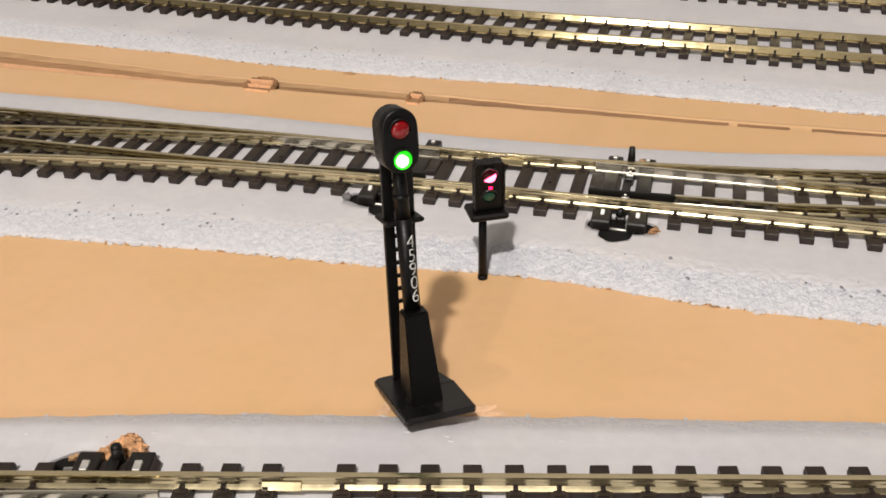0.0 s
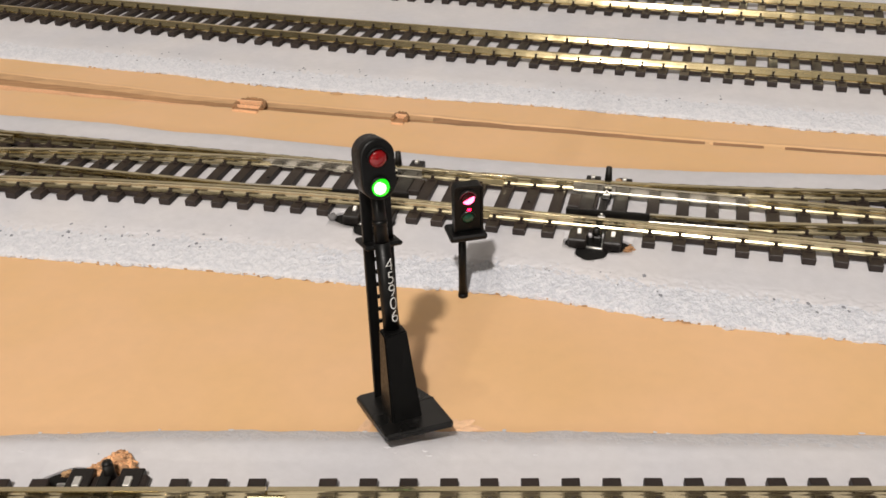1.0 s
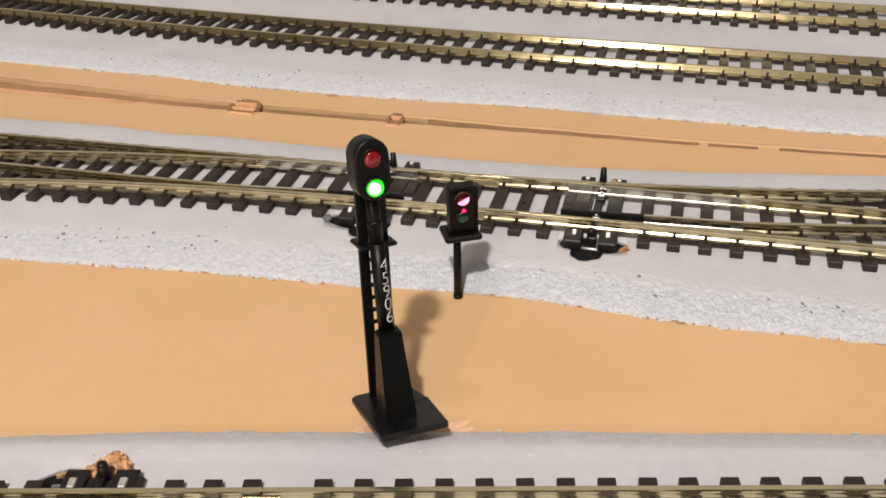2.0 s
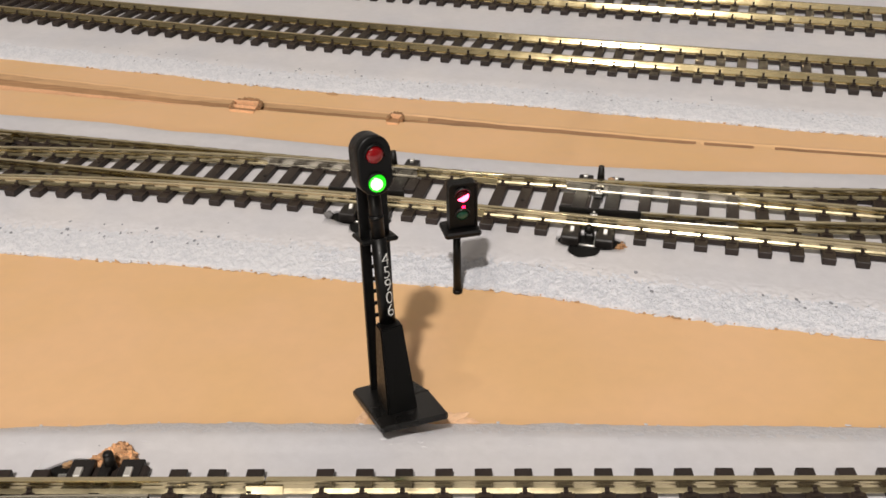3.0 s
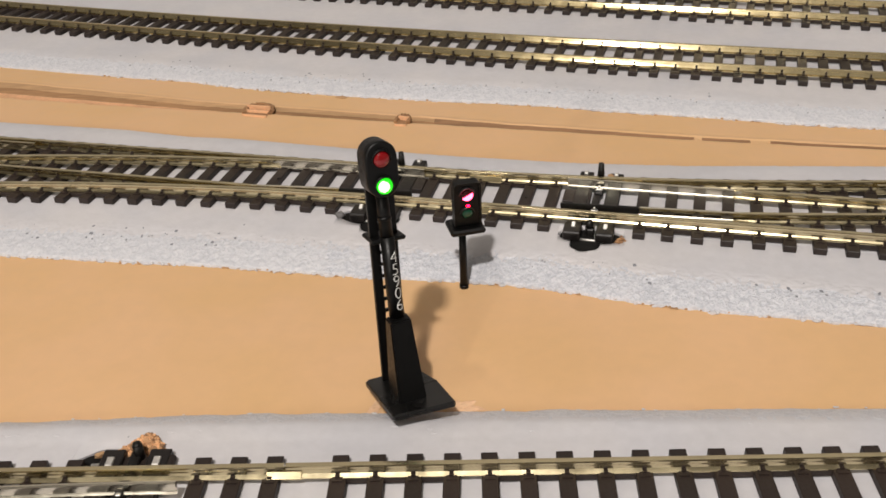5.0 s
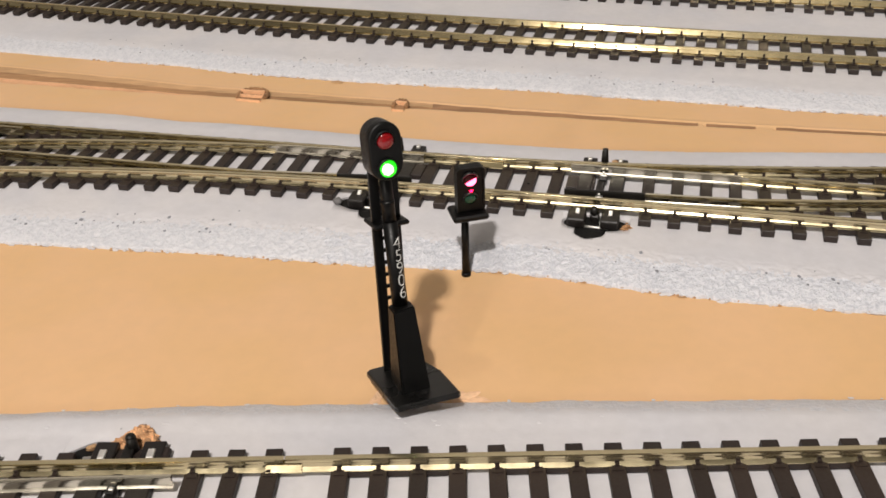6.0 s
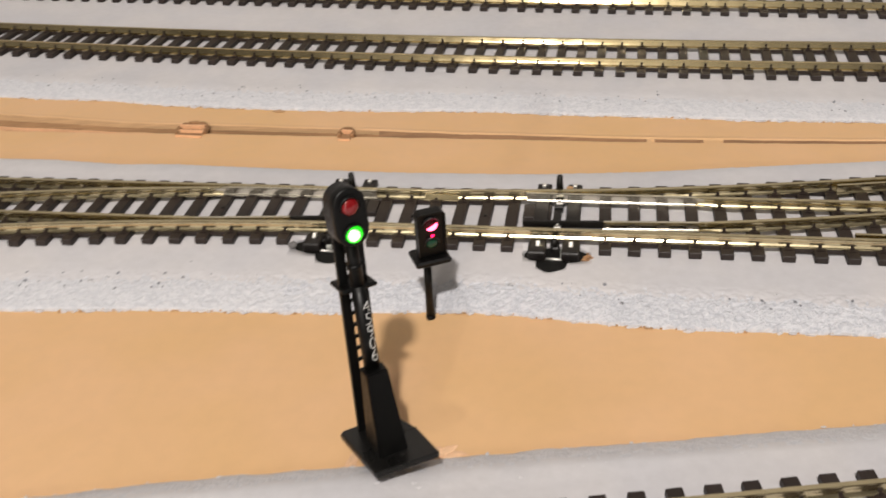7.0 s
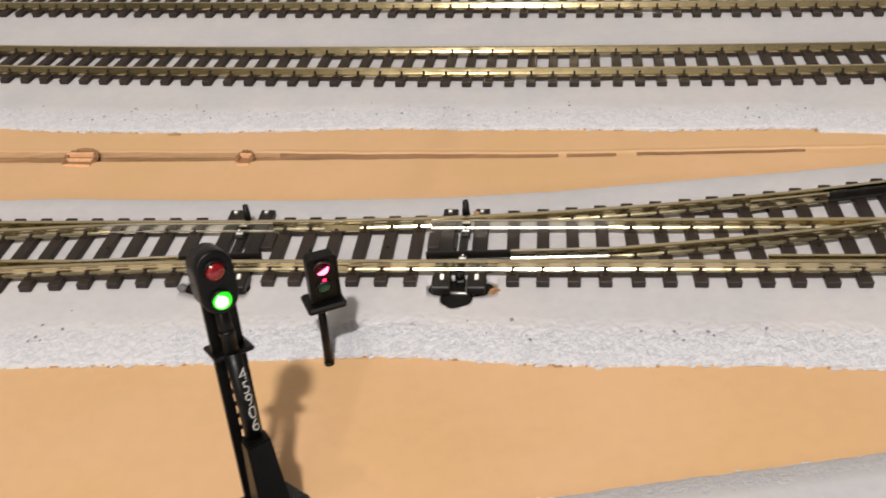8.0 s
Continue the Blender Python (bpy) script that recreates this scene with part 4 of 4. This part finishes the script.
tube(bm, (-0.85, 0.7, 37.4), (-0.87, 0.7, 38.2), 1.38, 1.38, 20)
part("collar", bm, M_BLACK, signal, "", True)
for x, half in ((-2.28, 0.95), (1.75, 0.72)):
    bm = bmesh.new()
    sl = math.atan2(3.6, 45)
    box(bm, x - half, x + half, -0.45, 0.45, 0, 45.2, 0.1, Matrix.Translation((0, 6.8, 0)) @ Matrix.Rotation(sl, 4, "X"))
    part("ladder_stringer", bm, M_BLACK, signal, "thin black ladder stringer")
for i in range(17):
    z = 1.6 + i * 2.55
    y = 6.8 - 3.6 * z / 45
    bm = bmesh.new()
    box(bm, -2.6, 1.7, y - 0.3, y + 0.3, z - 0.3, z + 0.3)
    part("ladder_rung", bm, M_BLACK, signal)
bm = bmesh.new()
box(bm, -3.7, 3.4, 1.3, 7.7, 32.4, 33.3, 0.3)
part("platform", bm, M_BLACK, signal, "small black ladder platform")
bm = bmesh.new()
slab(bm, rounded(3.15, 42.8, 53.6, 14), -3.2, 1.5, -1.4, 0.5)
head = part("lamp_head", bm, M_BLACK, signal, "rounded black lamp head", True)
part("lens", lens_bm(-1.4, -3.15, 50.2, 1.62), M_RED_OFF, head, "unlit glossy red lens", True)
lamp = part("lens", lens_bm(-1.35, -3.15, 45.1, 1.62), M_GREEN_ON, head, "lit bright green lens", True)
part("lamp_core", lens_bm(-1.47, -3.22, 45.1, 1.40, 0.66), M_GREEN_CORE, lamp, "white-hot middle of the green lamp", True)
for z in (50.2, 45.1):
    part("hood", hood_bm(-1.4, -3.0, z, 1.68, 0.85, -0.3, math.pi + 0.3), M_BLACK, head, "shallow black lens shade", True)

for i, ch in enumerate("45906"):
    cu = bpy.data.curves.new("digit", "FONT")
    cu.body, cu.size, cu.extrude, cu.align_x, cu.align_y = ch, 3.45 * MM, 0.03 * MM, "CENTER", "CENTER"
    cu.offset = -0.00007
    tmp = new("digit_outline", cu)
    me = bpy.data.meshes.new_from_object(tmp.evaluated_get(bpy.context.evaluated_depsgraph_get()))
    bpy.data.objects.remove(tmp)
    me.materials.append(M_WHITE)
    z = 29.9 - i * 2.5
    cx, r = -0.45 - 0.3 * (z - 16.8) / 17.2, 1.56
    for v in me.vertices:
        v.co.x *= 0.98
        a = v.co.x / (r * MM) + 0.25
        v.co = Vector(((cx + math.sin(a) * (r + 0.03)) * MM, (0.75 - math.cos(a) * (r + 0.03)) * MM + v.co.z, z * MM + v.co.y))
    ob = new("digit", me)
    ob.parent = signal
    ob["label"] = "white printed digit"

# ---- short two-lamp signal on a thin post ----
short = tagged(empty("short_signal", pose(0.01115, 0.1872, 0.0, -1.5, 0.8, 23.0)), "short black signal with a lit red lamp on a thin post", "signal")
bm = bmesh.new()
tube(bm, (0, 0, -0.3), (0, 0, 17.0), 1.02, 0.86, 16)
part("post", bm, M_BLACK, short, "thin black post", True)
bm = bmesh.new()
tube(bm, (0, 0, -0.1), (0, 0, 0.9), 1.15, 1.1, 16)
part("foot", bm, M_BLACK, short, "", True)
bm = bmesh.new()
box(bm, -3.4, 5.0, -3.6, 3.4, 16.2, 17.7, 0.45)
part("platform", bm, M_BLACK, short, "flat black platform")


def arched(x0, x1, z0, z1, r, n=5):
    """An upright outline (x, z) with its two upper corners rounded."""
    out = [(x0, z0), (x1, z0)]
    out += [(x1 - r + r * math.cos(a), z1 - r + r * math.sin(a)) for a in (math.pi / 2 * i / n for i in range(n + 1))]
    return out + [(x0 + r - r * math.sin(a), z1 - r + r * math.cos(a)) for a in (math.pi / 2 * i / n for i in range(n + 1))]


bm = bmesh.new()
slab(bm, [(x - 1.15, z) for x, z in arched(-2.1, 4.3, 17.6, 29.1, 1.0)], -1.6, 0.7, 1.15, 0.5)
head = part("lamp_head", bm, M_BLACK, short, "square black lamp head with rounded top corners")
# a thin raised border round the front face
bm = bmesh.new()
outer, inner = arched(-2.15, 4.35, 18.2, 29.15, 1.05), arched(-1.75, 3.95, 18.2, 28.7, 0.8)
rings = [[bm.verts.new((x, y, z)) for (x, z) in o] for o, y in ((outer, -1.3), (outer, -2.2), (inner, -2.2), (inner, -1.3))]
for a, b in zip(rings, rings[1:] + rings[:1]):
    for i in range(1, len(outer)):
        bm.faces.new((a[i], a[(i + 1) % len(outer)], b[(i + 1) % len(outer)], b[i]))
part("rim", bm, M_BLACK, head)
lamp = part("lens", lens_bm(1.05, -1.55, 26.0, 1.5), M_RED_DIM, head, "lit red lens", True)
core = lens_bm(1.05, -1.70, 26.0, 1.42, 0.75)
bmesh.ops.bisect_plane(core, geom=core.verts[:] + core.edges[:] + core.faces[:], plane_co=(1.05, -2.3, 26.1), plane_no=(-0.42, 0.57, 0.87), clear_outer=True)
part("lamp_core", core, M_RED_CORE, lamp, "white-hot middle of the red lamp", True)
# the red lamp's reflection on the lower hood, put in as a glowing lump
glint = bmesh.new()
lump(glint, (1.25, -1.75, 23.2), (0.42, 0.22, 0.27), 4, 0.5)
part("hood_glint", glint, M_RED_GLINT, head, "red glint of the lamp on the hood below, a glowing lump", True)
part("lens", lens_bm(1.05, -1.45, 21.2, 1.4), M_GREEN_OFF, head, "unlit dark green lens", True)
part("hood", hood_bm(1.05, -1.5, 26.1, 1.65, 0.9, -0.1, math.pi + 0.1), M_HOOD, head, "black lens hood", True)
part("hood", hood_bm(1.05, -1.5, 21.2, 1.5, 0.8, -0.1, math.pi + 0.1), M_HOOD, head, "black lens hood", True)

# ---- dark pits in the grey paint, drawn as flat dark lumps, thicker in some stretches ----
rnd = random.Random(40)
bm = bmesh.new()
for i in range(150):
    x = rnd.gauss(-60, 26) if i % 3 == 0 else rnd.uniform(-150, 150)
    s = rnd.random()
    if s < 0.42:
        f, e = lerp(MID_FOOT, x), lerp(MID_EDGE, x)
        k = rnd.uniform(0.4, 0.86)
        y = f + (e - f) * k
        z = 0.55 + (TOP - 0.55) * math.sin(min(k, 1) * math.pi / 2) ** 0.9
    elif s < 0.95:
        f = lerp(REAR_FOOT, x)
        k = rnd.uniform(0.3, 1.15)
        y = f + 11.5 * k
        z = 0.55 + (TOP - 0.55) * math.sin(min(k, 1) * math.pi / 2) ** 0.9
    elif s < 0.975:
        y, z = lerp(FRONT_EDGE, x) - rnd.uniform(3, 14), TOP
    else:
        y, z = lerp(MID_EDGE, x) + rnd.uniform(1, 6), TOP - 0.08
    r = rnd.uniform(0.12, 0.36) if rnd.random() < 0.7 else rnd.uniform(0.36, 0.5)
    lump(bm, (x, y, z), (r, r * 1.3, 0.16), i, 0.8, 1)
tagged(link("paint_pits", bm, M_SPECK), "flat dark lumps standing in for pits in the grey paint", "paint pits", kind="stuff")

# ---- flakes of paint and bare cork along the foot of the middle bevel ----
for name, material, n, seed, label in (("paint_flakes", M_GREY, 300, 61, "grey paint flakes along the bevels' feet"), ("cork_flakes", M_GROOVE, 130, 62, "bare cork flakes along the bevels' feet")):
    k = 0.55 if name == "cork_flakes" else 1.0
    rnd = random.Random(seed)
    bm = bmesh.new()
    for i in range(n):
        x = rnd.uniform(-150, 150)
        r = rnd.uniform(0.25, 0.75) * k
        foot = MID_FOOT if i % 2 else REAR_FOOT
        lump(bm, (x, lerp(foot, x) - rnd.uniform(-0.3, 0.5), 0.25), (r * rnd.uniform(1.2, 2.4), r, rnd.uniform(0.2, 0.6) * k), i, 0.7, 1)
    if name == "paint_flakes":
        for i in range(46):
            x = rnd.uniform(-75, 120)
            r = rnd.uniform(0.12, 0.34)
            y, z = (lerp(FRONT_FOOT, x) - rnd.uniform(-0.2, 0.6), 0.35) if i % 3 else (lerp(FRONT_EDGE, x) - rnd.uniform(2, 5), TOP)
            lump(bm, (x, y, z), (r * rnd.uniform(1.2, 3.0), r, r * 0.5), i, 0.7, 1)
    tagged(link(name, bm, material), label, name.replace("_", " "), kind="stuff")
